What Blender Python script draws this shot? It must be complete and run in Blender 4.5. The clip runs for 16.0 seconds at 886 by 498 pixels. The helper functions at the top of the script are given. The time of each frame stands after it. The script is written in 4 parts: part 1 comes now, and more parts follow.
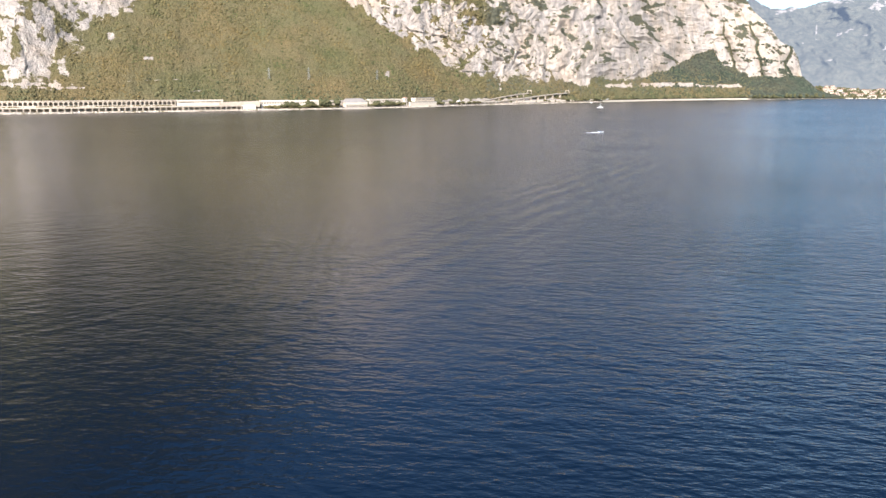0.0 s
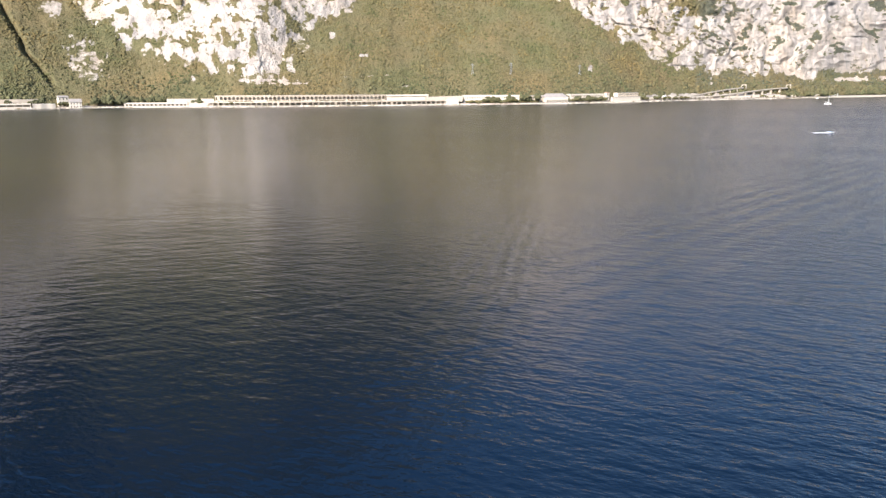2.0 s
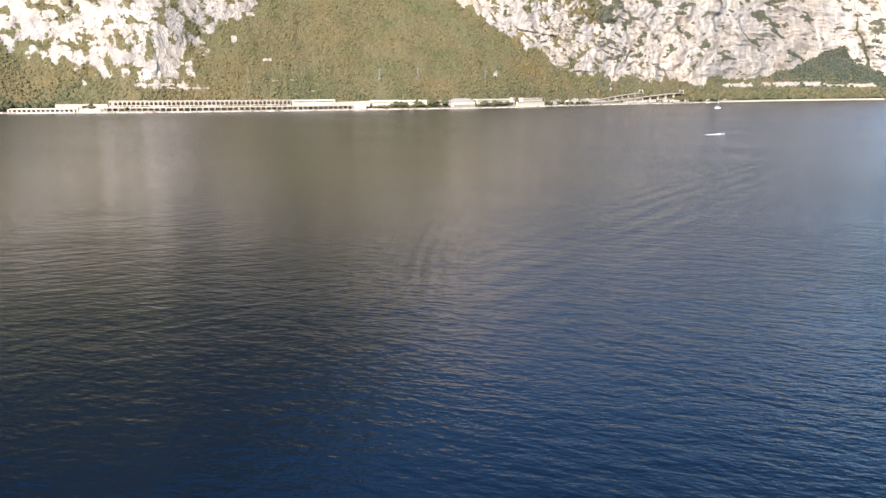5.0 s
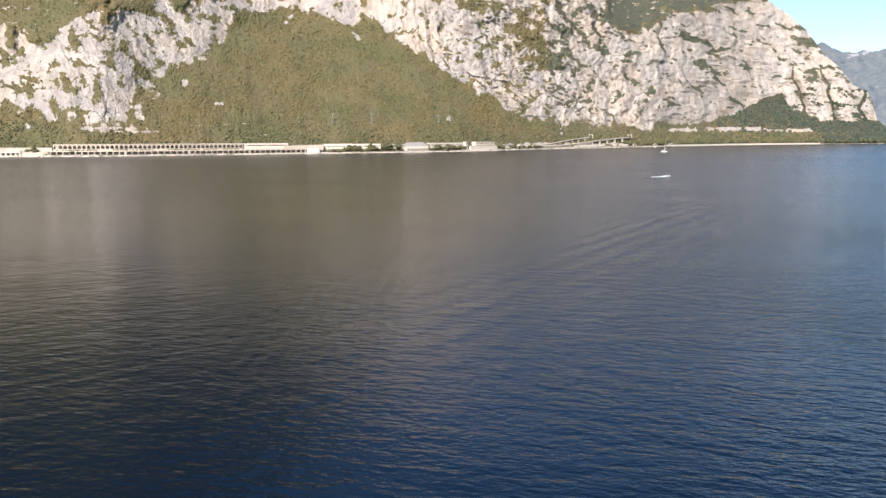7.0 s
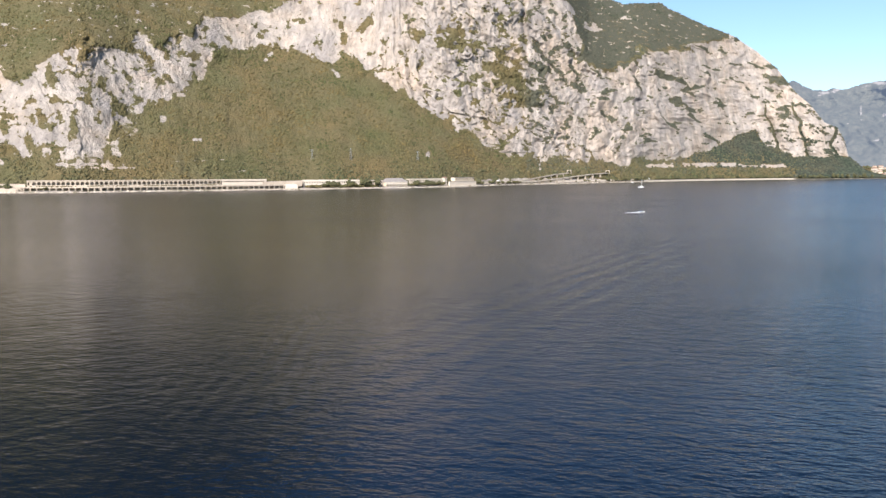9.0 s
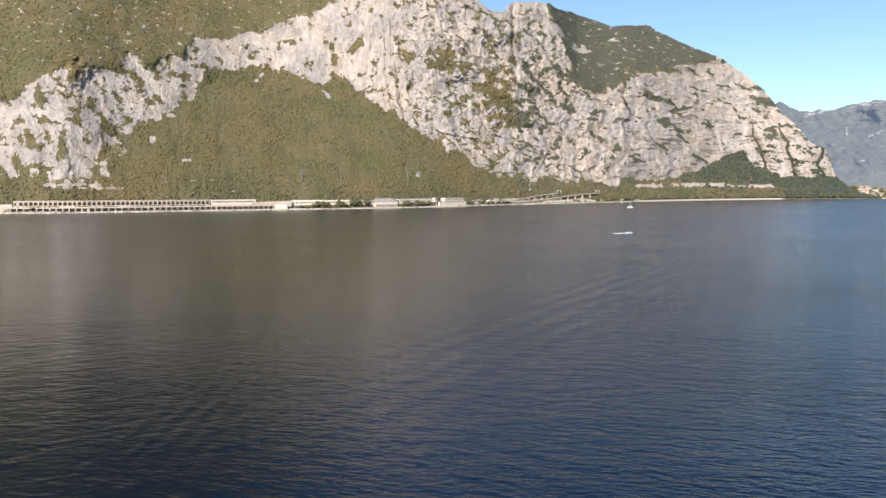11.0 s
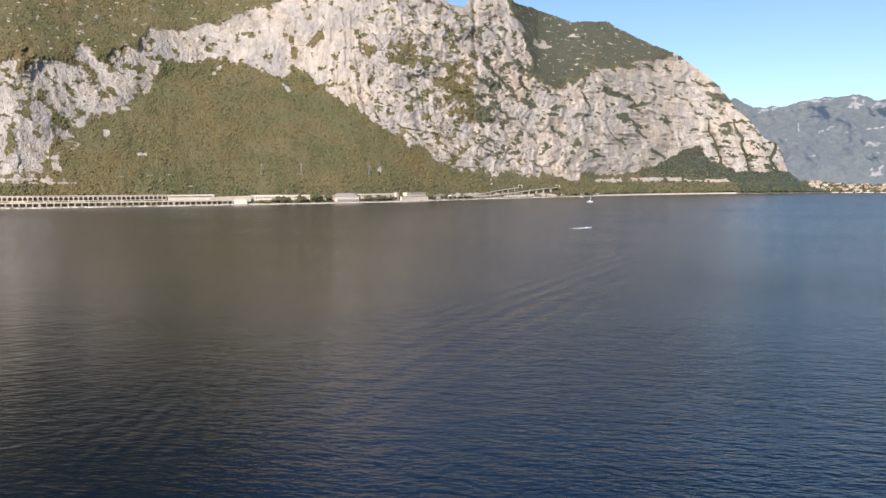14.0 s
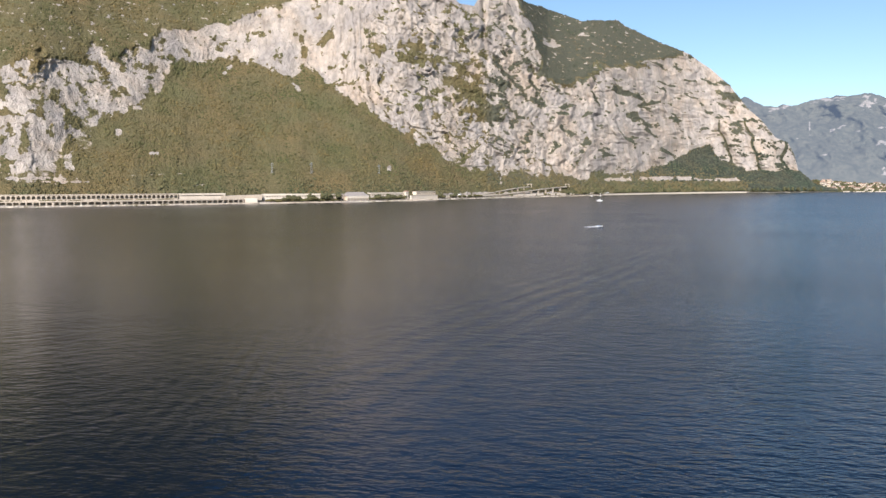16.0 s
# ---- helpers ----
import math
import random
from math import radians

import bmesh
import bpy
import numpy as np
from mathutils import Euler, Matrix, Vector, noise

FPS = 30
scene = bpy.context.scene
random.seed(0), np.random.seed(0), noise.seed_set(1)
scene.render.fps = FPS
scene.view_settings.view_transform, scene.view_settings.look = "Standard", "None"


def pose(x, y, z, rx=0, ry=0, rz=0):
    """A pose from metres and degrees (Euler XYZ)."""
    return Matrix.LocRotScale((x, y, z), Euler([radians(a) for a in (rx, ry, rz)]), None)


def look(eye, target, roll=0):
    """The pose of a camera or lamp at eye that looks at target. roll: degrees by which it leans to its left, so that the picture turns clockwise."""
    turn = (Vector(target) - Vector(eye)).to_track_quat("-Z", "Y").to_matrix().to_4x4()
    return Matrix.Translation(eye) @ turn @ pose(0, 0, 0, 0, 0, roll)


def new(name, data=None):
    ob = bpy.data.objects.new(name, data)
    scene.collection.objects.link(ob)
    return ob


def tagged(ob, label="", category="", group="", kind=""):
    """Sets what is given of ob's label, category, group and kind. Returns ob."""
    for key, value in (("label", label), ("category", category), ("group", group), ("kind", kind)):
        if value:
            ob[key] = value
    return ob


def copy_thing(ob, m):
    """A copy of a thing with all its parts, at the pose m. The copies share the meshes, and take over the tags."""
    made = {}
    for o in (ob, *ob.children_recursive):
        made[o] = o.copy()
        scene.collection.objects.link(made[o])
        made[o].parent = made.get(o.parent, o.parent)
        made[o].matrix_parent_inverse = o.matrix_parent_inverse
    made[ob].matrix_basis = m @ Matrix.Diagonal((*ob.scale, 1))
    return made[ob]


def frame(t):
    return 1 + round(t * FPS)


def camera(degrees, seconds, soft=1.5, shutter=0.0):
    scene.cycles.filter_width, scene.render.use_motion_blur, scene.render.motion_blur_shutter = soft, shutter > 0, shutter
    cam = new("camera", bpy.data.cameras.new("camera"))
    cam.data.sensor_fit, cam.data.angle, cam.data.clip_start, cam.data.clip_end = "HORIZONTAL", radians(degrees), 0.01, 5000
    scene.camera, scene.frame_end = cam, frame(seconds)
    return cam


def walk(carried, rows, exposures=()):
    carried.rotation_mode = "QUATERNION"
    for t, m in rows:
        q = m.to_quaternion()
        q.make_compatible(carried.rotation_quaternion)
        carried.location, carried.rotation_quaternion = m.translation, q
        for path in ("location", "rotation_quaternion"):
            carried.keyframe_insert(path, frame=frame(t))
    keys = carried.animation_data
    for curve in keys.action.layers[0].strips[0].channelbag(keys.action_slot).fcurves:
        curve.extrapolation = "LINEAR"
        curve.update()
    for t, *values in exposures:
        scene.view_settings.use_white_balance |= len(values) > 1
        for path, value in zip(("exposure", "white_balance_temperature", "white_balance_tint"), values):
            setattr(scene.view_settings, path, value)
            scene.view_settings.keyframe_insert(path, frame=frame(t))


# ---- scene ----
cam = camera(63.65, 16.0, 1.5)
PATH = [
    (0.0, pose(-4.47, -12.20, 27.26, 77.600, 0.178, -0.275)),
    (0.5, pose(-5.54, -11.85, 27.53, 77.552, 0.220, 2.613)),
    (1.0, pose(-6.55, -11.51, 27.82, 77.498, 0.156, 6.646)),
    (1.5, pose(-7.39, -11.25, 28.13, 77.390, 0.293, 11.135)),
    (2.0, pose(-7.98, -10.97, 28.36, 77.220, 0.235, 15.226)),
    (2.5, pose(-8.34, -10.71, 28.42, 76.938, 0.218, 17.354)),
    (3.0, pose(-8.50, -10.45, 28.33, 76.736, 0.284, 16.246)),
    (3.5, pose(-8.47, -10.08, 28.12, 76.638, 0.319, 13.505)),
    (4.0, pose(-8.22, -9.45, 27.86, 76.605, 0.298, 11.204)),
    (6.5, pose(-5.70, -4.38, 26.34, 80.312, 0.145, 5.210)),
    (7.0, pose(-4.92, -3.28, 26.22, 81.071, 0.140, 4.504)),
    (7.5, pose(-3.90, -2.14, 26.28, 81.791, 0.160, 3.952)),
    (8.0, pose(-2.76, -1.05, 26.45, 82.492, 0.116, 3.553)),
    (8.5, pose(-1.72, -0.10, 26.66, 83.198, 0.169, 3.239)),
    (9.0, pose(-0.93, 0.60, 26.86, 83.866, 0.177, 3.027)),
    (11.5, pose(1.56, 2.83, 27.72, 85.514, 0.201, 2.070)),
    (12.0, pose(1.86, 3.02, 27.88, 85.414, 0.218, 1.706)),
    (12.5, pose(2.01, 3.02, 28.00, 85.288, 0.238, 1.081)),
    (13.0, pose(2.05, 2.84, 28.10, 85.154, 0.251, 0.360)),
    (13.5, pose(1.97, 2.52, 28.18, 85.030, 0.208, -0.226)),
    (14.0, pose(1.79, 2.13, 28.22, 84.982, 0.207, -0.707)),
    (14.5, pose(1.48, 1.69, 28.22, 84.991, 0.187, -0.930)),
    (15.0, pose(1.05, 1.21, 28.19, 84.963, 0.194, -0.833)),
    (15.5, pose(0.55, 0.64, 28.10, 84.931, 0.169, -0.403)),
    (16.0, pose(0.00, 0.00, 28.00, 84.911, 0.185, -0.016)),
]
EXPOSURES = [(0.0, 1.54, 5640, 10), (1.5, 1.65, 5640, 10), (4.0, 1.68, 5640, 10), (6.5, 1.36, 5640, 10), (9.0, 1.14, 5640, 10), (12.0, 1.0, 5640, 10), (16.0, 0.98, 5640, 10)]
walk(cam, PATH, EXPOSURES)

# ---- sky and sun: a clear late afternoon, the sun behind the camera and to its left ----
SUN_EL, SUN_FROM = radians(32), radians(194)   # bearing the light comes from, clockwise from +y
world = bpy.data.worlds.new("sky")
scene.world = world
world.use_nodes = True
wn = world.node_tree
sky = wn.nodes.new("ShaderNodeTexSky")
sky.sky_type = "NISHITA"
sky.sun_disc = False
sky.sun_elevation, sky.sun_rotation = SUN_EL, SUN_FROM
sky.altitude, sky.air_density, sky.dust_density, sky.ozone_density = 200, 1.0, 0.5, 1.5
wn.nodes["Background"].inputs["Strength"].default_value = 0.070
tint = wn.nodes.new("ShaderNodeMix")
tint.data_type, tint.blend_type = "RGBA", "MULTIPLY"
tint.inputs[0].default_value, tint.inputs[7].default_value = 1.0, (1.10, 1.06, 0.98, 1)
wn.links.new(sky.outputs[0], tint.inputs[6])
wn.links.new(tint.outputs[2], wn.nodes["Background"].inputs["Color"])
sun = new("sun", bpy.data.lights.new("sun", "SUN"))
sun.data.energy, sun.data.angle, sun.data.color = 5.0, radians(0.5), (1.0, 0.85, 0.69)
sun.matrix_world = look((0, 0, 0), (-math.sin(SUN_FROM) * math.cos(SUN_EL), -math.cos(SUN_FROM) * math.cos(SUN_EL), -math.sin(SUN_EL)))


# ---- materials ----
class Nodes:
    """A small hand for writing node materials."""

    def __init__(self, name):
        self.mat = bpy.data.materials.new(name)
        self.mat.use_nodes = True
        self.tree = self.mat.node_tree
        self.bsdf = self.tree.nodes["Principled BSDF"]
        self.out = self.tree.nodes["Material Output"]

    def add(self, kind, **sockets):
        n = self.tree.nodes.new("ShaderNode" + kind)
        return n

    def link(self, a, b):
        self.tree.links.new(a, b)

    def coords(self, scale=(1, 1, 1), turn=0.0):
        tc, mp = self.add("TexCoord"), self.add("Mapping")
        mp.inputs["Scale"].default_value = scale
        place = tc.outputs["Object"]
        if turn:
            spin = self.add("Mapping")
            spin.inputs["Rotation"].default_value = (0, 0, turn)
            self.link(place, spin.inputs["Vector"])
            place = spin.outputs[0]
        self.link(place, mp.inputs["Vector"])
        return mp.outputs[0]

    def noise(self, scale, detail=4.0, rough=0.55, vec=None, distort=0.0):
        n = self.add("TexNoise")
        n.inputs["Scale"].default_value, n.inputs["Detail"].default_value = scale, detail
        n.inputs["Roughness"].default_value, n.inputs["Distortion"].default_value = rough, distort
        self.link(vec if vec is not None else self.coords(), n.inputs["Vector"])
        return n.outputs["Fac"]

    def ramp(self, fac, stops):
        r = self.add("ValToRGB")
        e = r.color_ramp.elements
        while len(e) < len(stops):
            e.new(0.5)
        for k, (at, col) in zip(e, stops):
            k.position = at
            k.color = (*col, 1) if len(col) == 3 else col
        self.link(fac, r.inputs[0])
        return r.outputs[0]

    def mix(self, fac, a, b, how="MIX"):
        m = self.add("Mix")
        m.data_type, m.blend_type = "RGBA", how
        for src, sock in ((fac, m.inputs[0]), (a, m.inputs[6]), (b, m.inputs[7])):
            if isinstance(src, (int, float)):
                sock.default_value = src
            elif isinstance(src, tuple):
                sock.default_value = (*src, 1)
            else:
                self.link(src, sock)
        return m.outputs[2]

    def calc(self, op, a, b=0.0, clamp=False):
        m = self.add("Math")
        m.operation, m.use_clamp = op, clamp
        for src, sock in ((a, m.inputs[0]), (b, m.inputs[1])):
            if isinstance(src, (int, float)):
                sock.default_value = src
            else:
                self.link(src, sock)
        return m.outputs[0]

    def bump(self, height, strength, distance, normal=None):
        b = self.add("Bump")
        b.inputs["Strength"].default_value, b.inputs["Distance"].default_value = strength, distance
        self.link(height, b.inputs["Height"])
        if normal is not None:
            self.link(normal, b.inputs["Normal"])
        return b.outputs[0]

    def done(self, color=None, rough=0.8, normal=None, metal=0.0, spec=0.3):
        i = self.bsdf.inputs
        if isinstance(color, tuple):
            i["Base Color"].default_value = (*color, 1)
        elif color is not None:
            self.link(color, i["Base Color"])
        if isinstance(rough, (int, float)):
            i["Roughness"].default_value = rough
        else:
            self.link(rough, i["Roughness"])
        i["Metallic"].default_value, i["Specular IOR Level"].default_value = metal, spec
        if normal is not None:
            self.link(normal, i["Normal"])
        return self.mat


def weathered(name, color, grain=0.6, spread=0.25, rough=0.8, spec=0.25, metal=0.0):
    """A plain material with stains at two scales and a little relief."""
    n = Nodes(name)
    lo = tuple(c * (1 - spread) for c in color)
    hi = tuple(min(1, c * (1 + 0.6 * spread)) for c in color)
    big = n.noise(0.11, 5, 0.6)
    fine = n.noise(grain, 4, 0.6)
    both = n.calc("ADD", n.calc("MULTIPLY", big, 0.6), n.calc("MULTIPLY", fine, 0.4))
    col = n.ramp(both, [(0.3, lo), (0.52, color), (0.72, hi)])
    return n.done(col, rough, n.bump(fine, 0.3, 0.05), metal, spec)


def mountain_material():
    """Pale limestone where the attribute 'rock' is high, dry grass and scrub elsewhere."""
    n = Nodes("limestone_and_scrub")
    at = n.add("Attribute")
    at.attribute_name = "rock"
    mid = n.noise(0.07, 8, 0.7)
    edge = n.calc("MULTIPLY", n.calc("SUBTRACT", mid, 0.5), 1.3)
    mask = n.ramp(n.calc("ADD", at.outputs["Fac"], edge), [(0.42, (0, 0, 0)), (0.56, (1, 1, 1))])
    tall = n.coords((1, 1, 0.28))
    streak = n.noise(0.05, 6, 0.62, tall)
    blotch = n.noise(0.011, 4, 0.55)
    stone = n.ramp(streak, [(0.25, (0.20, 0.177, 0.156)), (0.42, (0.315, 0.284, 0.255)), (0.58, (0.40, 0.363, 0.328)), (0.75, (0.435, 0.397, 0.36))])
    warm = n.ramp(blotch, [(0.36, (1.0, 0.92, 0.83)), (0.5, (1, 0.98, 0.95)), (0.62, (0.80, 0.80, 0.82))])
    stone = n.mix(1.0, stone, warm, "MULTIPLY")
    stain = n.ramp(n.noise(0.12, 6, 0.7, n.coords((1, 1, 0.16))), [(0.46, (0, 0, 0)), (0.68, (1, 1, 1))])
    stone = n.mix(n.calc("MULTIPLY", stain, 0.55), stone, (0.21, 0.195, 0.18))
    tuft = n.noise(0.30, 4, 0.65)
    patch = n.noise(0.008, 5, 0.6)
    scrub = n.ramp(tuft, [(0.3, (0.08, 0.072, 0.036)), (0.5, (0.112, 0.098, 0.05)), (0.72, (0.155, 0.13, 0.072))])
    tone = n.ramp(patch, [(0.35, (0.85, 0.95, 0.88)), (0.5, (1.0, 1.0, 1.0)), (0.66, (1.2, 1.06, 0.98))])
    scrub = n.mix(1.0, scrub, tone, "MULTIPLY")
    sep = n.add("SeparateXYZ")
    n.link(n.coords(), sep.inputs[0])
    # dark tone above 500 m, mostly unseen, added to darken the lake's reflection
    belt = n.ramp(n.calc("ADD", n.calc("DIVIDE", sep.outputs[2], 1000.0), n.calc("MULTIPLY", n.calc("SUBTRACT", patch, 0.5), 0.2)), [(0.50, (0, 0, 0)), (0.62, (1, 1, 1))])
    scrub = n.mix(belt, scrub, (0.032, 0.036, 0.02))
    thick = n.ramp(n.calc("MULTIPLY", at.outputs["Fac"], -1.0), [(0.1, (0, 0, 0)), (0.7, (1, 1, 1))])
    scrub = n.mix(thick, scrub, n.ramp(tuft, [(0.3, (0.055, 0.058, 0.042)), (0.7, (0.095, 0.094, 0.068))]))
    col = n.mix(mask, scrub, stone)
    rocky = n.bump(n.noise(0.3, 7, 0.68, n.coords((1, 1, 0.6))), 1.0, 4.2)
    # tufts of grass and bushes in the cracks
    speck = n.ramp(n.noise(0.22, 4, 0.7, n.coords((1, 1, 0.8))), [(0.61, (0, 0, 0)), (0.69, (1, 1, 1))])
    col = n.mix(n.calc("MULTIPLY", speck, 0.7), col, (0.09, 0.087, 0.06))
    return n.done(col, 0.9, rocky, 0.0, 0.1)


def foliage(name, dark, mid, light):
    n = Nodes(name)
    geo = n.add("NewGeometry")
    one = n.ramp(geo.outputs["Random Per Island"], [(0.0, dark), (0.45, mid), (0.85, light), (1.0, tuple(c * 1.25 for c in light))])
    patch = n.ramp(n.noise(0.012, 4, 0.6), [(0.35, (0.74, 0.9, 0.82)), (0.52, (1, 1, 1)), (0.68, (1.24, 1.06, 0.92))])
    leaf = n.noise(1.1, 3, 0.6)
    col = n.mix(1.0, one, patch, "MULTIPLY")
    col = n.mix(n.calc("MULTIPLY", leaf, 0.4), col, tuple(c * 0.6 for c in dark))
    return n.done(col, 0.85, n.bump(leaf, 0.9, 0.6), 0.0, 0.1)


def water_material():
    """Deep water under a light breeze: ripples crossing the view, gusts and slicks, and the wakes of passing boats."""
    n = Nodes("lake_water")
    place = n.add("SeparateXYZ")
    n.link(n.coords(), place.inputs[0])
    x, y = place.outputs[0], place.outputs[1]

    def line(a, b, c):
        return n.calc("ADD", n.calc("ADD", n.calc("MULTIPLY", x, a), n.calc("MULTIPLY", y, b)), c)

    def bell(d, width):
        d = n.calc("DIVIDE", d, width)
        return n.calc("POWER", 2.718, n.calc("MULTIPLY", n.calc("MULTIPLY", d, d), -1.0))
    gust = n.ramp(n.noise(0.006, 4, 0.55, n.coords((1, 2.2, 1), radians(12))), [(0.35, (0.6, 0.6, 0.6)), (0.62, (1, 1, 1))])
    breeze = n.ramp(n.calc("ADD", n.calc("MULTIPLY", x, 0.005), 0.5), [(0.1, (0.4, 0.4, 0.4)), (0.42, (0.75, 0.75, 0.75)), (0.72, (1.6, 1.6, 1.6))])
    ripple = n.noise(1.2, 3.0, 0.55, n.coords((0.52, 1, 1), radians(8)))
    chop = n.noise(0.42, 2.0, 0.5, n.coords((0.45, 1, 1), radians(12)))
    h = n.calc("ADD", n.calc("MULTIPLY", ripple, 0.19), n.calc("MULTIPLY", chop, 0.25))
    h = n.calc("MULTIPLY", n.calc("MULTIPLY", h, gust), breeze)
    h = n.calc("ADD", h, n.calc("MULTIPLY", n.noise(0.055, 1.5, 0.4, n.coords((0.5, 1, 1), radians(-20))), 0.16))
    # a second set of ripples runs across these on the near side
    cross = n.noise(0.5, 1.5, 0.45, n.coords((0.25, 1, 1), radians(-34)))
    side = n.ramp(n.calc("MULTIPLY", x, -0.01), [(0.1, (0, 0, 0)), (0.5, (1, 1, 1))])
    h = n.calc("ADD", h, n.calc("MULTIPLY", n.calc("MULTIPLY", cross, side), 0.08))
    # old wakes: even crests, one set pointing up the lake, one slanting away behind the motor boat
    wander = n.calc("MULTIPLY", n.noise(0.05, 2.0, 0.5), 5.0)
    for path, crests, wide, pitch, far, long, high in (((0.996, 0.085, 22.0), (0.996, 0.085), 10.0, 2.9, 104.0, 42.0, 0.032), ((0.913, -0.411, 46.0), (0.87, -0.5), 18.0, 6.6, 240.0, 105.0, 0.15)):
        wave = n.calc("SINE", n.calc("MULTIPLY", n.calc("ADD", line(*crests, 0.0), wander), 6.283 / pitch))
        amount = n.calc("MULTIPLY", bell(line(*path), wide), bell(n.calc("SUBTRACT", y, far), long))
        h = n.calc("ADD", h, n.calc("MULTIPLY", n.calc("MULTIPLY", wave, amount), high))
    # ripples too fine to tell apart blur the mirror more and more towards the open water
    reach = n.calc("POWER", n.calc("ADD", n.calc("MULTIPLY", x, x), n.calc("MULTIPLY", y, y)), 0.5)
    open_water = n.ramp(n.calc("DIVIDE", reach, 1000.0), [(0.04, (0.05, 0.05, 0.05)), (0.15, (0.10, 0.10, 0.10)), (0.4, (0.18, 0.18, 0.18)), (0.9, (0.23, 0.23, 0.23))])
    slick = n.calc("MULTIPLY", n.calc("SUBTRACT", n.noise(0.011, 3, 0.55, n.coords((0.3, 1, 1), radians(18))), 0.5), 0.12)
    n.bsdf.inputs["IOR"].default_value = 1.333
    return n.done((0.0003, 0.0040, 0.0130), n.calc("ADD", open_water, slick), n.bump(h, 1.0, 1.0), 0.0, 0.64)


def far_material():
    """Wooded far slopes with pale crags: a plain backdrop whose faint blue glow stands in for kilometres of hazy air.
    """
    n = Nodes("distant_slopes")
    at = n.add("Attribute")
    at.attribute_name = "rock"
    mid = n.noise(0.02, 6, 0.65)
    edge = n.calc("MULTIPLY", n.calc("SUBTRACT", mid, 0.5), 1.0)
    mask = n.ramp(n.calc("ADD", at.outputs["Fac"], edge), [(0.45, (0, 0, 0)), (0.62, (1, 1, 1))])
    wood = n.ramp(n.noise(0.03, 6, 0.6), [(0.3, (0.05, 0.054, 0.044)), (0.7, (0.092, 0.09, 0.07))])
    col = n.mix(mask, wood, (0.21, 0.192, 0.175))
    # blue emission puts the haze of the air between into the slopes
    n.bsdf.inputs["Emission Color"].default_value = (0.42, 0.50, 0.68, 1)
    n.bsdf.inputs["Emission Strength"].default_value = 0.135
    return n.done(col, 0.95, n.bump(mid, 0.4, 8.0), 0.0, 0.0)


MOUNTAIN, WATER, FAR = mountain_material(), water_material(), far_material()
WOOD_A = foliage("oak_and_hornbeam_leaves", (0.08, 0.075, 0.036), (0.108, 0.096, 0.045), (0.135, 0.114, 0.053))
WOOD_B = foliage("lakeside_leaves", (0.058, 0.058, 0.032), (0.086, 0.081, 0.043), (0.12, 0.108, 0.056))
WOOD_D = foliage("downy_oak_leaves", (0.058, 0.062, 0.046), (0.08, 0.082, 0.06), (0.105, 0.104, 0.078))
# darker foliage under the wall; on the headland its tone paints the cast shadow
WOOD_C = foliage("dark_and_shaded_leaves", (0.032, 0.039, 0.031), (0.05, 0.058, 0.044), (0.074, 0.08, 0.058))
CONCRETE = weathered("weathered_concrete", (0.36, 0.31, 0.25))
PALE_CONCRETE = weathered("pale_concrete", (0.47, 0.415, 0.345), 0.5, 0.18)
# stone with the headland's shadow mixed into its colour
DARK = weathered("shadow_dark_stone", (0.10, 0.095, 0.085))
ASPHALT = weathered("asphalt", (0.10, 0.095, 0.09))
PLASTER = weathered("white_plaster", (0.52, 0.465, 0.39), 0.5, 0.15)
CREAM = weathered("cream_plaster", (0.56, 0.47, 0.36), 0.5, 0.18)
TILE = weathered("terracotta_tiles", (0.28, 0.185, 0.14), 1.2, 0.3)
GREY_ROOF = weathered("grey_roof", (0.24, 0.22, 0.205), 0.8, 0.2)
GRAVEL = weathered("pale_gravel", (0.50, 0.44, 0.36), 0.9, 0.35)
METAL = weathered("galvanised_steel", (0.35, 0.36, 0.36), 2.0, 0.2, 0.45, 0.5, 0.8)
BARK = weathered("bark", (0.10, 0.075, 0.05), 2.0, 0.3)
HULL = weathered("white_hull", (0.8, 0.8, 0.78), 2.0, 0.06, 0.35, 0.5)
FOAM = weathered("foam", (0.75, 0.77, 0.78), 1.5, 0.2, 0.9)
PANE = Nodes("window_pane").done((0.03, 0.035, 0.04), 0.12, None, 0.0, 0.5)
BLUE_PAINT = weathered("blue_paint", (0.12, 0.22, 0.42), 1.0, 0.15, 0.4, 0.5)


# ---- mesh helpers ----
def grid_mesh(name, P, mat, rock=None, smooth=True):
    """One mesh from a grid of places, rows x columns x 3."""
    rows, cols = P.shape[:2]
    i = np.arange(rows * cols).reshape(rows, cols)
    quads = np.stack([i[:-1, :-1], i[:-1, 1:], i[1:, 1:], i[1:, :-1]], -1).reshape(-1, 4)
    return soup(name, P.reshape(-1, 3), quads, mat, None if rock is None else rock.reshape(-1), smooth)


def soup(name, verts, faces, mat, rock=None, smooth=False):
    me = bpy.data.meshes.new(name)
    k = faces.shape[1]
    me.vertices.add(len(verts))
    me.vertices.foreach_set("co", np.ascontiguousarray(verts, dtype=np.float32).ravel())
    me.loops.add(len(faces) * k)
    me.loops.foreach_set("vertex_index", np.ascontiguousarray(faces, dtype=np.int32).ravel())
    me.polygons.add(len(faces))
    me.polygons.foreach_set("loop_start", np.arange(0, len(faces) * k, k, dtype=np.int32))
    me.polygons.foreach_set("use_smooth", np.full(len(faces), smooth, dtype=bool))
    if rock is not None:
        a = me.attributes.new("rock", "FLOAT", "POINT")
        a.data.foreach_set("value", np.ascontiguousarray(rock, dtype=np.float32))
    me.materials.append(mat)
    me.update(calc_edges=True)
    return me


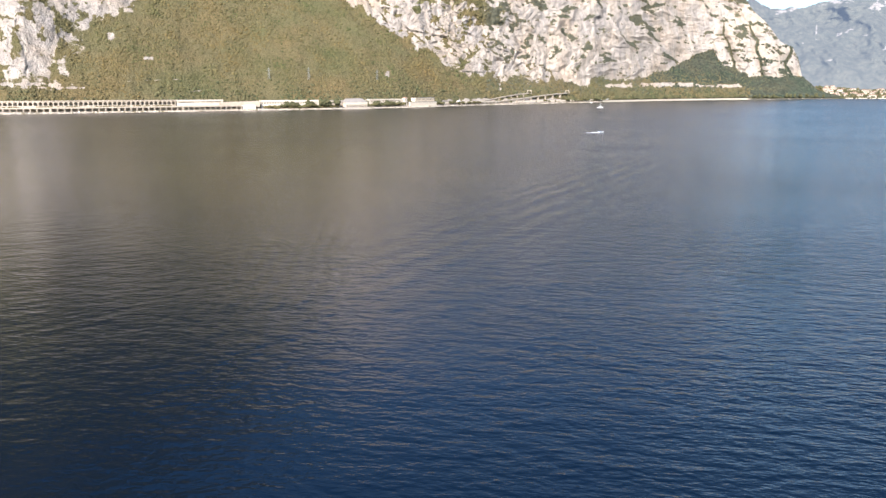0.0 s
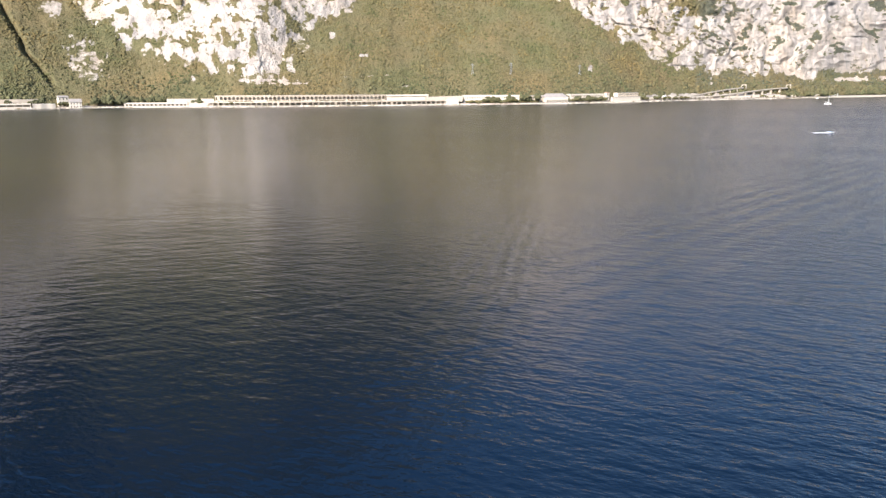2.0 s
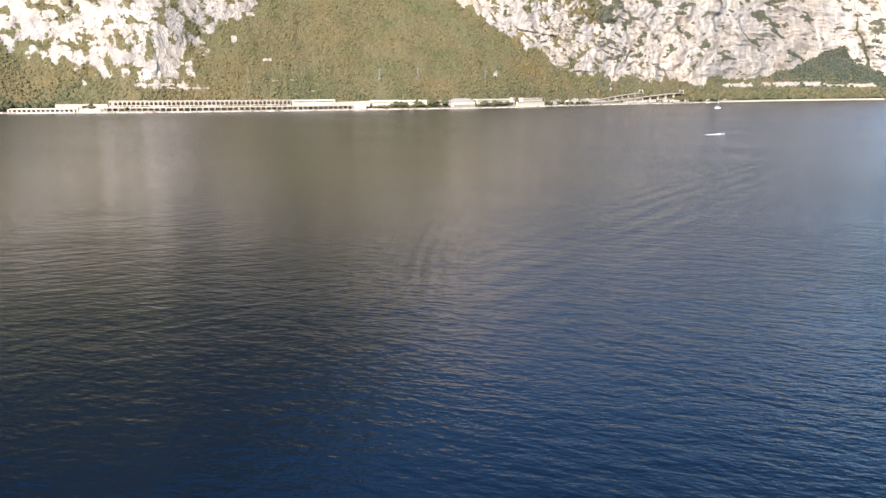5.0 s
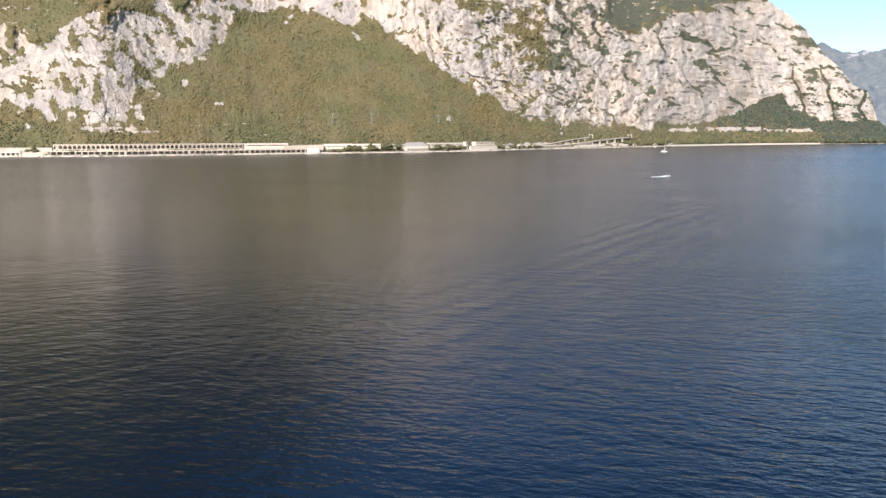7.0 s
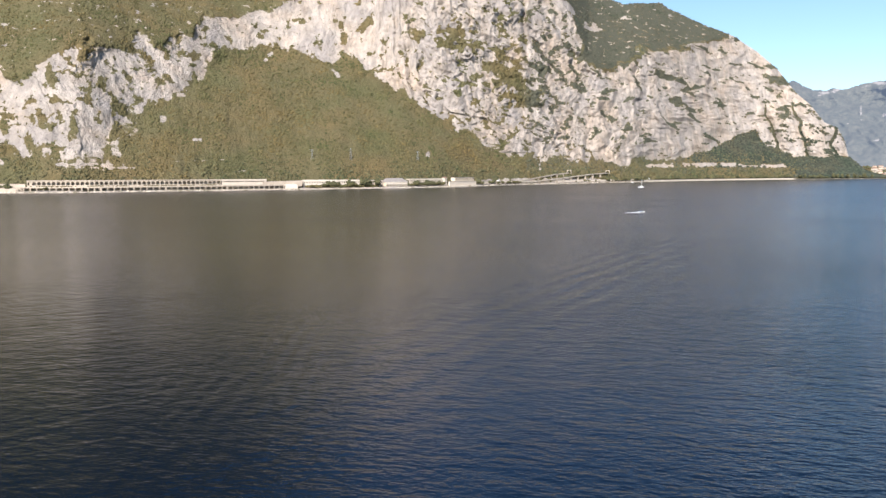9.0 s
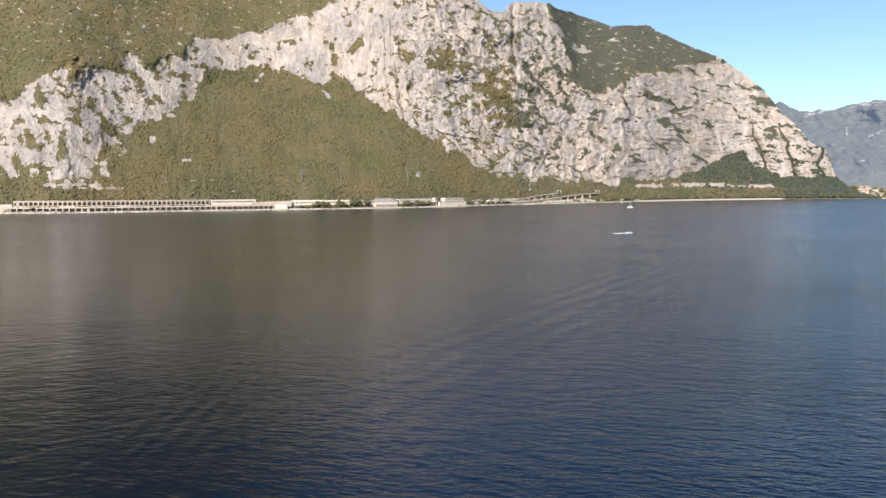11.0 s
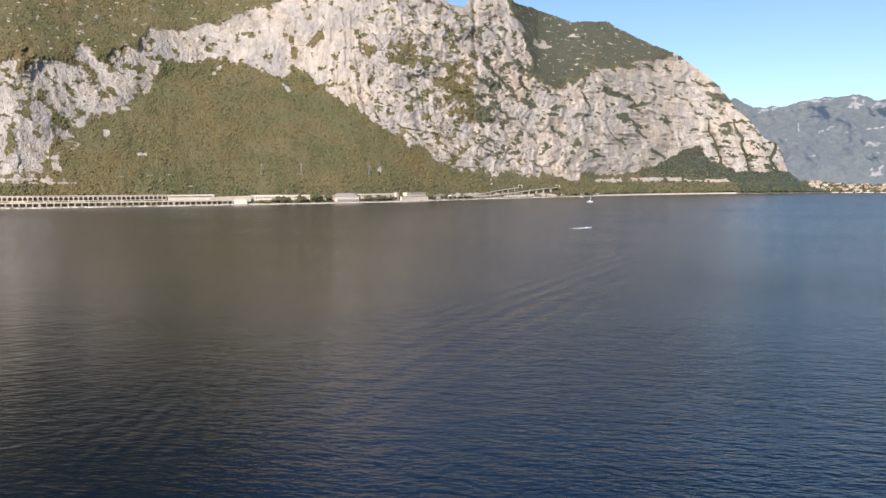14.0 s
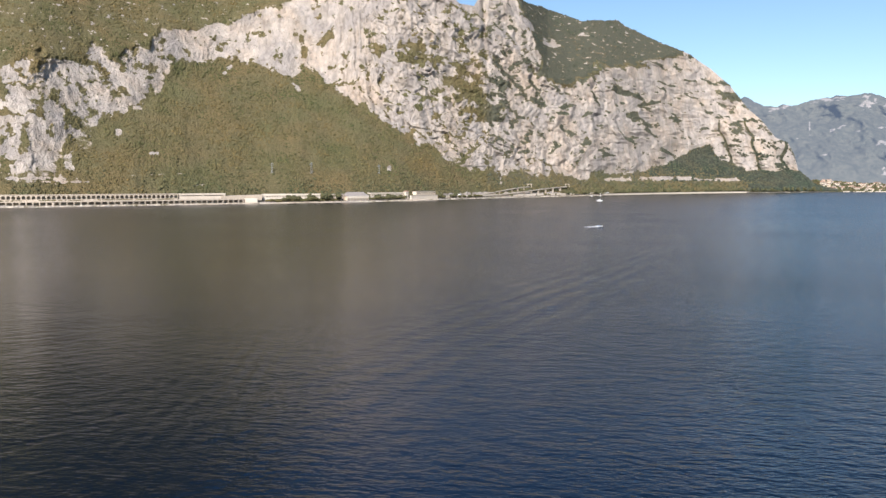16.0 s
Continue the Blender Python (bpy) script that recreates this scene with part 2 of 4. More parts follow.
def lattice(ix, iy, seed):
    h = (ix.astype(np.int64) * 374761393 + iy.astype(np.int64) * 668265263 + seed * 1442695041) & 0x7FFFFFFF
    h = ((h ^ (h >> 13)) * 1274126177) & 0x7FFFFFFF
    h = (h ^ (h >> 16)) & 0xFFFF
    return h / 65535.0 * 2 * np.pi


def perlin(x, y, seed=0):
    ix, iy = np.floor(x), np.floor(y)
    fx, fy = x - ix, y - iy
    u, v = fx * fx * fx * (fx * (fx * 6 - 15) + 10), fy * fy * fy * (fy * (fy * 6 - 15) + 10)

    def corner(dx, dy):
        a = lattice(ix + dx, iy + dy, seed)
        return np.cos(a) * (fx - dx) + np.sin(a) * (fy - dy)
    a, b, c, d = corner(0, 0), corner(1, 0), corner(0, 1), corner(1, 1)
    return ((a + u * (b - a)) * (1 - v) + (c + u * (d - c)) * v) * 1.5


def fbm(x, y, octaves=4, seed=0, gain=0.5):
    s, amp = 0, 1.0
    for k in range(octaves):
        s = s + amp * perlin(x * 2 ** k, y * 2 ** k, seed + 17 * k)
        amp *= gain
    return s


def ridged(x, y, octaves=4, seed=0, gain=0.5):
    s, amp = 0, 1.0
    for k in range(octaves):
        s = s + amp * (1 - 2 * np.abs(perlin(x * 2 ** k, y * 2 ** k, seed + 31 * k)))
        amp *= gain
    return s


def facets(x, y, seed):
    """Broken stone: cells with a tilt of their own. Returns the height and the distance to the nearest seam."""
    ix, iy = np.floor(x), np.floor(y)
    near, second = np.full(x.shape, 9.0), np.full(x.shape, 9.0)
    high = np.zeros(x.shape)
    for dx in (-1, 0, 1):
        for dy in (-1, 0, 1):
            cx, cy = ix + dx, iy + dy
            px = x - cx - 0.5 - 0.42 * np.sin(lattice(cx, cy, seed) * 3.7)
            py = y - cy - 0.5 - 0.42 * np.sin(lattice(cx, cy, seed + 5) * 3.7)
            d = px * px + py * py
            tilt = np.sin(lattice(cx, cy, seed + 9) * 5) * px * 0.8 + np.sin(lattice(cx, cy, seed + 13) * 5) * py * 0.8 + 0.16 * np.sin(lattice(cx, cy, seed + 17) * 5)
            first = d < near
            second = np.where(first, near, np.minimum(second, d))
            high = np.where(first, tilt, high)
            near = np.where(first, d, near)
    return high, np.sqrt(second) - np.sqrt(near)


# ---- the lake ----
def lake():
    bm = bmesh.new()
    bmesh.ops.create_circle(bm, cap_ends=True, radius=9000, segments=96)
    me = bpy.data.meshes.new("water")
    bm.to_mesh(me)
    me.materials.append(WATER)
    return tagged(new("water", me), "deep blue rippled lake water reflecting the mountain", "lake", kind="structure")


lake()

# ---- the mountain: profile curves by bearing (degrees) from the middle of the lake ----
SHORE = [
    (-49.3, 1188), (-46.0, 1183), (-42.4, 1201), (-38.6, 1189), (-34.6, 1164), (-31.8, 1117), (-26.6, 1113),
    (-20.9, 1129), (-15.5, 1166), (-12.3, 1177), (-9.7, 1201), (-6.2, 1235), (-2.6, 1310), (-0.8, 1371),
    (3.3, 1517), (7.7, 1687), (12.1, 1908), (16.9, 2235), (23.1, 2607), (25.9, 2702), (27.4, 2780), (28.8, 2950),
]
CLIFF_FOOT = [
    (-49.11, 336), (-45.52, 280), (-43.42, 206), (-41.76, 178), (-41.17, 140), (-39.39, 122), (-38.19, 86),
    (-36.1, 74), (-33.99, 50), (-31.33, 49), (-29.67, 42), (-27.98, 44), (-27.9, 95), (-26.99, 119),
    (-25.52, 146), (-23.69, 154), (-22.17, 170), (-21.28, 212), (-20.33, 278), (-18.56, 296), (-16.35, 307),
    (-14.52, 290), (-11.6, 266), (-11.08, 290), (-9.67, 280), (-7.31, 218), (-5.13, 176), (-2.92, 123),
    (-1.13, 118), (0.43, 83), (3.14, 58), (3.59, 84), (4.71, 34), (5.38, 68), (8.29, 48),
    (8.59, 70), (11.29, 34), (11.67, 65), (14.17, 56), (16.07, 79), (18.13, 121), (19.53, 161),
    (20.33, 173), (20.95, 126), (22.94, 78), (24.66, 79), (26.34, 77),
]
CLIFF_TOP = [
    (-48.43, 551), (-44.07, 316), (-40.82, 243), (-34.87, 186), (-32.45, 198), (-31.77, 209), (-29.5, 232),
    (-27.8, 248), (-25.69, 272), (-23.52, 277), (-21.83, 292), (-21.6, 330), (-19.66, 361), (-17.88, 382),
    (-15.66, 403), (-14.42, 414), (-13.57, 439), (-11.47, 464), (-8.88, 533), (-5.4, 610), (-0.16, 634),
]
CAP_FOOT = [
    (4.76, 529), (5.34, 493), (6.01, 416), (7.33, 368), (8.23, 312), (10.41, 314), (11.91, 366),
    (13.4, 384), (14.24, 413), (15.91, 430), (16.73, 463), (17.75, 500), (18.35, 510),
]
# left of bearing -7 the crest is unseen, set high to darken the reflection
CREST = [
    (-56.0, 1500), (-48.0, 1900), (-38.0, 2000), (-28.0, 1700), (-18.0, 1250), (-11.0, 830), (-7.0, 680),
    (-4.5, 570), (-1.93, 517), (0.71, 491), (1.37, 475), (2.47, 477), (2.74, 494), (3.27, 514),
    (5.11, 532), (6.43, 539), (7.74, 593), (8.62, 601), (9.7, 596), (10.79, 577), (12.92, 597),
    (13.43, 610), (13.98, 588), (15.04, 569), (16.71, 537), (18.15, 515), (18.76, 508), (20.19, 464),
    (21.6, 400), (22.21, 356), (22.82, 312), (23.28, 290), (23.79, 266), (24.77, 200), (25.61, 177),
    (26.04, 137), (26.34, 79), (26.72, 60), (27.47, 23), (28.73, 5),
]


def curve(c, az):
    c = np.array(c)
    return np.interp(az, c[:, 0], c[:, 1])


def shore_r(az):
    c = np.array(SHORE)
    fine = np.linspace(c[0, 0] - 14, c[-1, 0] + 2, 400)
    v = np.interp(fine, c[:, 0], c[:, 1])
    k = np.hanning(21)
    v = np.convolve(np.pad(v, 10, "edge"), k / k.sum(), "valid")
    return np.interp(az, fine, v)


SHELF, SHELF_Z = 26.0, 4.0
AZ0, AZ1, COLS, ROWS = -53.0, 28.8, 1440, 470


def eased(c, width):
    """A curve rounded off over that many degrees."""
    fine = np.arange(-66, 37, 0.1)
    n = int(width / 0.1) | 1
    k = np.hanning(n + 2)[1:-1]
    return fine, np.convolve(np.pad(curve(c, fine), n // 2, "edge"), k / k.sum(), "valid")


def slope_at(az, z):
    """Steepness (rise over run) of the flank."""
    foot, top, cap = np.interp(az, *eased(CLIFF_FOOT, 8)), np.interp(az, *eased(CLIFF_TOP, 5)), np.interp(az, *eased(CAP_FOOT, 4))
    g = np.clip((-4 - az) / 3, 0, 1)
    top = top * g + 2000 * (1 - g)
    g = np.clip((20.5 - az) / 2, 0, 1)
    cap = cap * g + 2000 * (1 - g) + 220 * np.clip((8.2 - az) / 4.6, 0, 1) + 2000 * np.clip(3.6 - az, 0, 1)
    s = 0.62 - 0.17 * np.clip(az / 6, 0, 1)
    s = s + (1.9 - 0.8 * np.clip((-15 - az) / 8, 0, 1) - s) * np.clip((z - foot) / 24 + 0.5, 0, 1)
    s = s + (0.66 - s) * np.clip((z - top) / 24 + 0.5, 0, 1)
    s = s + (0.62 - s) * np.clip((z - cap) / 24 + 0.5, 0, 1)
    return s + (1.35 - s) * np.clip((z - 640) / 60 + 0.5, 0, 1) * np.clip(-az / 5, 0, 1)


def mountain_grid():
    az = np.linspace(AZ0, AZ1, COLS)
    crest = curve(CREST, az)
    # most rows where the wall is open to the lake, a few for the heights above
    seen = np.minimum(crest, 620 - 60 * np.clip(-az / 20, 0, 1))
    v = np.linspace(0, 1, ROWS - 40)
    v = 0.7 * v + 0.3 * v * v
    Z = SHELF_Z + v[:, None] * np.maximum(seen - SHELF_Z, 0.5)[None, :]
    w = np.linspace(0, 1, 41)[1:]
    Z = np.concatenate([Z, seen[None, :] + w[:, None] * np.maximum(crest - seen, 0.01)[None, :]])
    AZ = np.broadcast_to(az, Z.shape)
    S = slope_at(AZ, Z)
    foot, top = curve(CLIFF_FOOT, AZ), np.where(AZ < -6, curve(CLIFF_TOP, AZ), 5000.0)
    cap = np.where((AZ > 4.2) & (AZ < 18.3), curve(CAP_FOOT, AZ) + 220 * np.clip((8.2 - AZ) / 4.6, 0, 1), 5000.0)
    dz = np.diff(Z, axis=0)
    run = np.concatenate([np.zeros((1, COLS)), np.cumsum(dz / S[:-1], axis=0)])
    R = shore_r(az)[None, :] + SHELF + run
    arc = radians(1) * AZ * 1900.0
    # how rocky: the bare wall between its foot and its top, with ragged edges
    rag = fbm(arc / 55, Z / 55, 5, 3, 0.6) * (16 + 14 * np.clip((-20 - AZ) / 4, 0, 1))
    fray = fbm(arc / 90, Z / 60, 5, 5, 0.62) * 38
    inside = np.minimum((Z - foot + rag * 0.7) / 14, np.minimum((top - Z + rag) / 16, (cap - Z + fray) / 22))
    rock = np.clip(0.5 + 0.5 * inside, 0, 1)
    # the wall's grain: slabs slanting down towards the open lake in the middle, upright ribs and level ledges elsewhere
    warp = fbm(arc / 70, Z / 70, 3, 9) * 9
    sway = fbm(arc / 160, Z / 160, 3, 19) * 24
    right = np.clip((AZ - 8) / 4, 0, 1)
    left = np.clip((-5 - AZ) / 4, 0, 1)
    end = np.clip((AZ - 19.5) / 1.5, 0, 1)
    mid = 1 - right - left
    across = (Z * 0.77 + arc * 0.64 + warp + sway) * mid + (arc + warp + sway + 0.15 * Z) * (1 - mid)
    down = (arc * 0.77 - Z * 0.64 + warp) * mid + (Z + warp) * (1 - mid)
    level = (Z * 0.77 + arc * 0.64 + warp + 0.6 * sway) * mid + (Z + 0.1 * arc + 1.2 * warp + 0.7 * sway) * (1 - mid)
    # rounded pillars side by side at the far end
    lane = (arc + 0.5 * warp + fbm(arc / 140, Z / 140, 2, 61) * 16 + Z * 0.2) / 62
    lane = lane - np.floor(lane)
    groove = 1 - np.abs(2 * lane - 1) ** 2.2
    low_end = end * np.clip((300 - Z) / 60, 0, 1)
    # small outcrops on the cap and high slopes, and trees down the screes
    knobs = fbm(arc / 20, Z / 11, 4, 37, 0.65)
    rock = np.maximum(rock, np.clip((knobs - 0.62 + 0.08 * (Z > cap)) * 4, 0, 0.7) * np.clip((Z - np.minimum(top, cap)) / 10, 0, 1))
    # relief: buttresses, ribs and stepped ledges in the wall, soft folds in the wooded slopes
    bare = np.clip(inside * 0.5 + 0.5, 0, 1)
    big = ridged(arc / 260 + Z / 900, Z / 420, 3, 41) * 15
    ribs = ridged(across / 84 + 0.3 * fbm(arc / 40, Z / 40, 3, 49), down / (170 + 90 * mid), 5, 47, 0.55) * (5.0 + 3.5 * mid - 2.5 * left)

    def steps(pitch, share, seed):
        """Ledges: the wall leans out over each rise, then falls back."""
        q = level / pitch + 0.75 * fbm(arc / (2.6 * pitch), Z / (1.7 * pitch), 4, seed, 0.6)
        q = q - np.floor(q)
        much = np.clip(0.45 + 1.1 * fbm(arc / (3.1 * pitch), Z / (1.6 * pitch), 3, seed + 4), 0, 1.2)
        return np.where(q < 1 - share, q / (1 - share), (1 - q) / share) * much
    # buttresses one behind the other: broad faces turned to the lake, short sides turned away from it
    rank = (arc + 1.3 * warp + 1.2 * sway + 0.22 * Z) / 74 + 0.3 * fbm(arc / 120, Z / 200, 3, 231)
    rank = rank - np.floor(rank)
    echelon = np.where(rank < 0.84, rank / 0.84, (1 - rank) / 0.16) * np.clip((AZ - 3) / 5, 0, 1) * (0.75 + 0.5 * fbm(arc / 90, Z / 110, 3, 237))
    ledges = steps(52, 0.24, 201) * 8 + steps(17, 0.3, 211) * 2.2
    f1, e1 = facets(across / 60, down / 110, 1)
    f2, e2 = facets((across + 0.4 * warp) / 20, down / 34, 2)
    f3, e3 = facets((arc + 0.5 * warp) / 8, (Z + 0.3 * warp) / 10, 3)
    broken = f1 * 6.5 + f2 * 4.6 + f3 * 2.0 + fbm(arc / 13, Z / 16, 4, 57, 0.6) * 2.4
    folds = fbm(arc / 170, Z / 300, 4, 71, 0.5) * 9
    fine = fbm(arc / 26, Z / 26, 3, 83) * 2.5
    wall = big + ribs + ledges * (1 - 0.8 * low_end) + broken * (1 - 0.3 * left) + echelon * 25 * (1 - low_end) + groove * 32 * low_end
    rel = bare * (wall - wall.mean() - 6) * (1 - 0.4 * left) + (1 - bare) * (folds + fine)
    chasm = np.exp(-((AZ - 3.3 + 0.0012 * (Z - 420) + 0.16 * fbm(Z / 60, Z * 0, 3, 131)) / 0.17) ** 2) * np.clip((Z - 290) / 60, 0, 1)
    rel -= 17 * chasm
    line = np.interp(Z, [30, 82, 166, 260, 400], [-43.75, -45.1, -46.25, -47.2, -48.5])
    rel -= 24 * np.exp(-((AZ - line + 0.12 * fbm(Z / 25, Z * 0, 3, 141)) / 0.17) ** 2) * np.clip((Z - 28) / 15, 0, 1)
    edge = np.clip((Z - SHELF_Z) / 25, 0, 1) * np.clip((crest[None, :] - Z) / 40 + 0.25, 0, 1)
    R = R - rel * edge
    # bushes and grass hold wherever the wall falls back enough, most of all in the gully
    lean = np.gradient(R, axis=0) / np.maximum(np.gradient(Z, axis=0), 0.2)
    for _ in range(2):
        lean[1:-1] = (lean[:-2] + lean[1:-1] + lean[2:]) / 3
        lean[:, 1:-1] = (lean[:, :-2] + lean[:, 1:-1] + lean[:, 2:]) / 3
    gully = np.exp(-((AZ - 3.4) / 5.0) ** 2) * np.exp(-((Z - 300) / 130) ** 2)
    hold = 0.9 * fbm(arc / 34, Z / 30, 6, 23, 0.66) + 0.5 * (lean - 0.6) - 0.36 + 0.55 * gully
    hold += 0.12 * np.clip((-21 - AZ) / 3, 0, 1) + 0.10 * end - 0.05 * left - 0.1 * right * (1 - end)
    rock = np.where(bare > 0.02, rock * np.clip(1 - hold * 4.0, 0, 1), rock)
    # clefts between the pillars turn dark, for bushes and for the shade inside
    rock = rock * (1 - low_end * np.clip((0.3 - groove) * 4, 0, 1))
    for a, z, wa, hz, slant, sign in PATCHES:
        da, dzz = (AZ - a) * 33.2, Z - z
        q = ((da * math.cos(slant) + dzz * math.sin(slant)) / wa) ** 2 + ((dzz * math.cos(slant) - da * math.sin(slant)) / hz) ** 2
        q = np.clip((1.25 - q + 1.3 * fbm(arc / 20, Z / 20, 4, 7, 0.6)) * 1.6, 0, 1)
        rock = np.maximum(rock, q * sign) if sign > 0 else rock * (1 - q)
    # below zero: dark ground, for oak woods on the cap and the ledges as against dry scrub, and painted in for the
    # headland's shadow
    dark_ground = np.maximum(np.clip((AZ - 2.5) / 2, 0, 1) * np.clip((Z - 60) / 60, 0, 1), np.clip((AZ - 24) / 1.0, 0, 1))
    rock = rock - 0.9 * dark_ground * np.clip((0.3 - rock) / 0.3, 0, 1)
    rad = np.radians(AZ)
    P = np.stack([R * np.sin(rad), R * np.cos(rad), Z], -1)
    # strip of shore in front and the far side behind the crest
    rs = shore_r(az)
    ra = np.radians(az)

    def ring(r, z):
        return np.stack([r * np.sin(ra), r * np.cos(ra), np.full_like(ra, z) if np.isscalar(z) else z], -1)[None]
    front = [ring(rs - 1.0, -3.0), ring(rs, 0.0), ring(rs + 2.0, 1.6), ring(rs + 12, 2.4), ring(rs + SHELF - 1, 3.6)]
    back = [ring(R[-1] + 60, crest * 0.97 - 2), ring(R[-1] + 250, crest * 0.75 - 4), ring(R[-1] + 700, -5.0)]
    full = np.concatenate(front + [P] + back)
    # the bank past bearing 23.2 is coloured dark for the headland's shadow
    rk = np.concatenate([np.broadcast_to(np.where(az > 23.2, -0.4, 0.55), (5, COLS)), rock, np.zeros((3, COLS))])
    return full, rk, az, Z, R, rock


# bearing, height, half width, half height, lean and +1 for bare rock, -1 for green
PATCHES = [
    (21.7, 352, 34, 17, -0.4, -1), (13.9, 318, 52, 11, -0.25, -1), (3.4, 205, 62, 24, 0.2, -1),
    (-2.0, 329, 24, 36, 0.0, -1), (1.8, 256, 60, 17, -0.4, -1), (-9.0, 367, 22, 11, 0.7, -1),
    (-10.7, 335, 9, 36, 0.3, -1), (9.3, 337, 70, 22, 0.1, -1), (15.9, 294, 34, 8, 0.5, -1), (14.9, 240, 20, 14, 0.3, -1),
    (11.3, 149, 10, 14, 0.4, -1), (-5.0, 335, 16, 18, 0.5, -1), (-3.3, 316, 18, 12, 0.2, -1),
    (-21.9, 82, 11, 3.5, 0, 1), (-24.2, 121, 7, 9, 0, 1), (-4.2, 60, 6, 6, 0, 1), (-16.5, 274, 6, 15, -0.6, 1),
    (-11.4, 241, 5, 16, 0.7, 1), (8.5, 447, 24, 13, 0.2, 1), (11.0, 510, 14, 8, 0, 1), (6.7, 465, 14, 22, 0.3, 1),
    (13.9, 43, 34, 5, 0, 1), (17.6, 47, 90, 6.5, 0, 1), (21.2, 45, 60, 6, 0, 1), (3.0, 9, 110, 5, 0, 0.8), (7.0, 8, 90, 4, 0, 0.7), (-29.4, 40, 75, 2.2, 0, 1),
    (-28.4, 35, 60, 2.0, 0, 1), (-21.4, 47, 65, 1.3, 0.03, 0.46), (-18.6, 30, 28, 1.2, 0.1, 0.46), (-29.0, 62, 55, 30, 0, 0.52), (-41.6, 78, 34, 40, 0.9, 0.5), (-43.2, 168, 26, 16, 0.2, 0.55), (-26.6, 110, 34, 26, 0.5, 0.4),
]
GRID, ROCKY, AZS, ZS, RS, ROCK = mountain_grid()
tagged(new("mountain", grid_mesh("mountain", GRID, MOUNTAIN, ROCKY, True)), "limestone mountain wall over wooded scree slopes", "mountain", kind="structure")


# ---- woods on the slopes ----
def crown_shapes(count, seed, coarse=False):
    """Ragged little crowns: knobbly twenty-sided lumps."""
    bm = bmesh.new()
    if coarse:
        bmesh.ops.create_cone(bm, cap_ends=True, cap_tris=True, segments=5, radius1=1.0, radius2=0.45, depth=1.3)
        bmesh.ops.triangulate(bm, faces=bm.faces)
    else:
        bmesh.ops.create_icosphere(bm, subdivisions=1, radius=1)
    bm.verts.index_update()
    v = np.array([q.co[:] for q in bm.verts])
    f = np.array([[q.index for q in t.verts] for t in bm.faces])
    bm.free()
    rng = np.random.default_rng(seed)
    return [v * rng.uniform(0.72, 1.25, (len(v), 1)) for _ in range(count)], f


def scatter(name, where, sizes, mat, label, seed, coarse=False):
    shapes, f = crown_shapes(9, seed, coarse)
    rng = np.random.default_rng(seed + 1)
    n = len(where)
    pick = rng.integers(0, 9, n)
    turn = rng.uniform(0, 6.283, n)
    base = np.stack(shapes)[pick]
    c, s = np.cos(turn)[:, None], np.sin(turn)[:, None]
    x, y = base[..., 0] * c - base[..., 1] * s, base[..., 0] * s + base[..., 1] * c
    tall = rng.uniform(0.7, 1.15, n)[:, None]
    V = np.stack([x, y, base[..., 2] * tall], -1) * sizes[:, None, None] + where[:, None, :]
    F = f[None] + (np.arange(n) * V.shape[1])[:, None, None]
    return tagged(new(name, soup(name, V.reshape(-1, 3), F.reshape(-1, 3), mat, None, not coarse)), label, "woods", kind="stuff")


def woods():
    rng = np.random.default_rng(5)
    n = 180000
    rr, cc = rng.integers(0, ROWS - 30, n), rng.integers(0, COLS - 1, n)
    fr, fc = rng.random(n), rng.random(n)
    P = GRID[5:-3]
    at = P[rr, cc] * ((1 - fr) * (1 - fc))[:, None] + P[rr + 1, cc] * (fr * (1 - fc))[:, None] + P[rr, cc + 1] * ((1 - fr) * fc)[:, None] + P[rr + 1, cc + 1] * (fr * fc)[:, None]
    rk = ROCK[rr, cc]
    arc = np.radians(AZS[cc]) * 1900
    thin = fbm(arc / 60, at[:, 2] / 60, 4, 91)
    keep = (rk < 0.45) & (rng.random(n) < np.clip(0.55 + 0.8 * thin, 0.12, 1.0))
    low = at[:, 2] < 18 + 40 * rng.random(n) ** 2
    far = np.hypot(at[:, 0], at[:, 1]) / 1300
    size = 0.8 * rng.lognormal(0.42, 0.32, n).clip(0.8, 3.2) * np.where(at[:, 2] > curve(CLIFF_FOOT, AZS[cc]), 0.85, 1.0) * np.clip(far, 0.9, 1.8) * np.where(low, 1.3, 1.0)
    at[:, 2] += size * 0.35
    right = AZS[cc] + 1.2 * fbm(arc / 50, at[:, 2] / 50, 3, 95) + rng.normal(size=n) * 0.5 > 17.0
    # past bearing 23.2 the dark leaves stand in for shadow on the headland
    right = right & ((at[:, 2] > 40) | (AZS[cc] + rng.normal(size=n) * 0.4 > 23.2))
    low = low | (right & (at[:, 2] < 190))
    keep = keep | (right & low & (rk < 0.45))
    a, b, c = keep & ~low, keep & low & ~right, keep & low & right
    scatter("dark_and_shaded_woods", at[c], size[c], WOOD_C, "dark green trees under the end of the wall, the headland shadow in their colour", 6)
    cap = AZS[cc] > 3.5
    scatter("hillside_woods", at[a & ~cap], size[a & ~cap], WOOD_A, "olive green scrub and young oaks on the slope", 3)
    scatter("summit_woods", at[a & cap], size[a & cap] * 0.8, WOOD_D, "grey green oak scrub on the summit and ledges", 7)
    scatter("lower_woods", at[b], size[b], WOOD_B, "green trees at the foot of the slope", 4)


woods()


# ---- far mountains beyond the end of the lake ----
FAR_CREST = [(19.5, 470), (22.21, 533), (22.66, 559), (23.17, 531), (23.95, 496), (24.7, 488), (25.25, 511), (25.81, 493), (26.36, 509), (27.25, 531),
             (28.66, 548), (30.03, 551), (30.54, 563), (31.05, 549), (31.56, 522), (32.31, 530), (34, 560), (40, 520), (52, 400)]


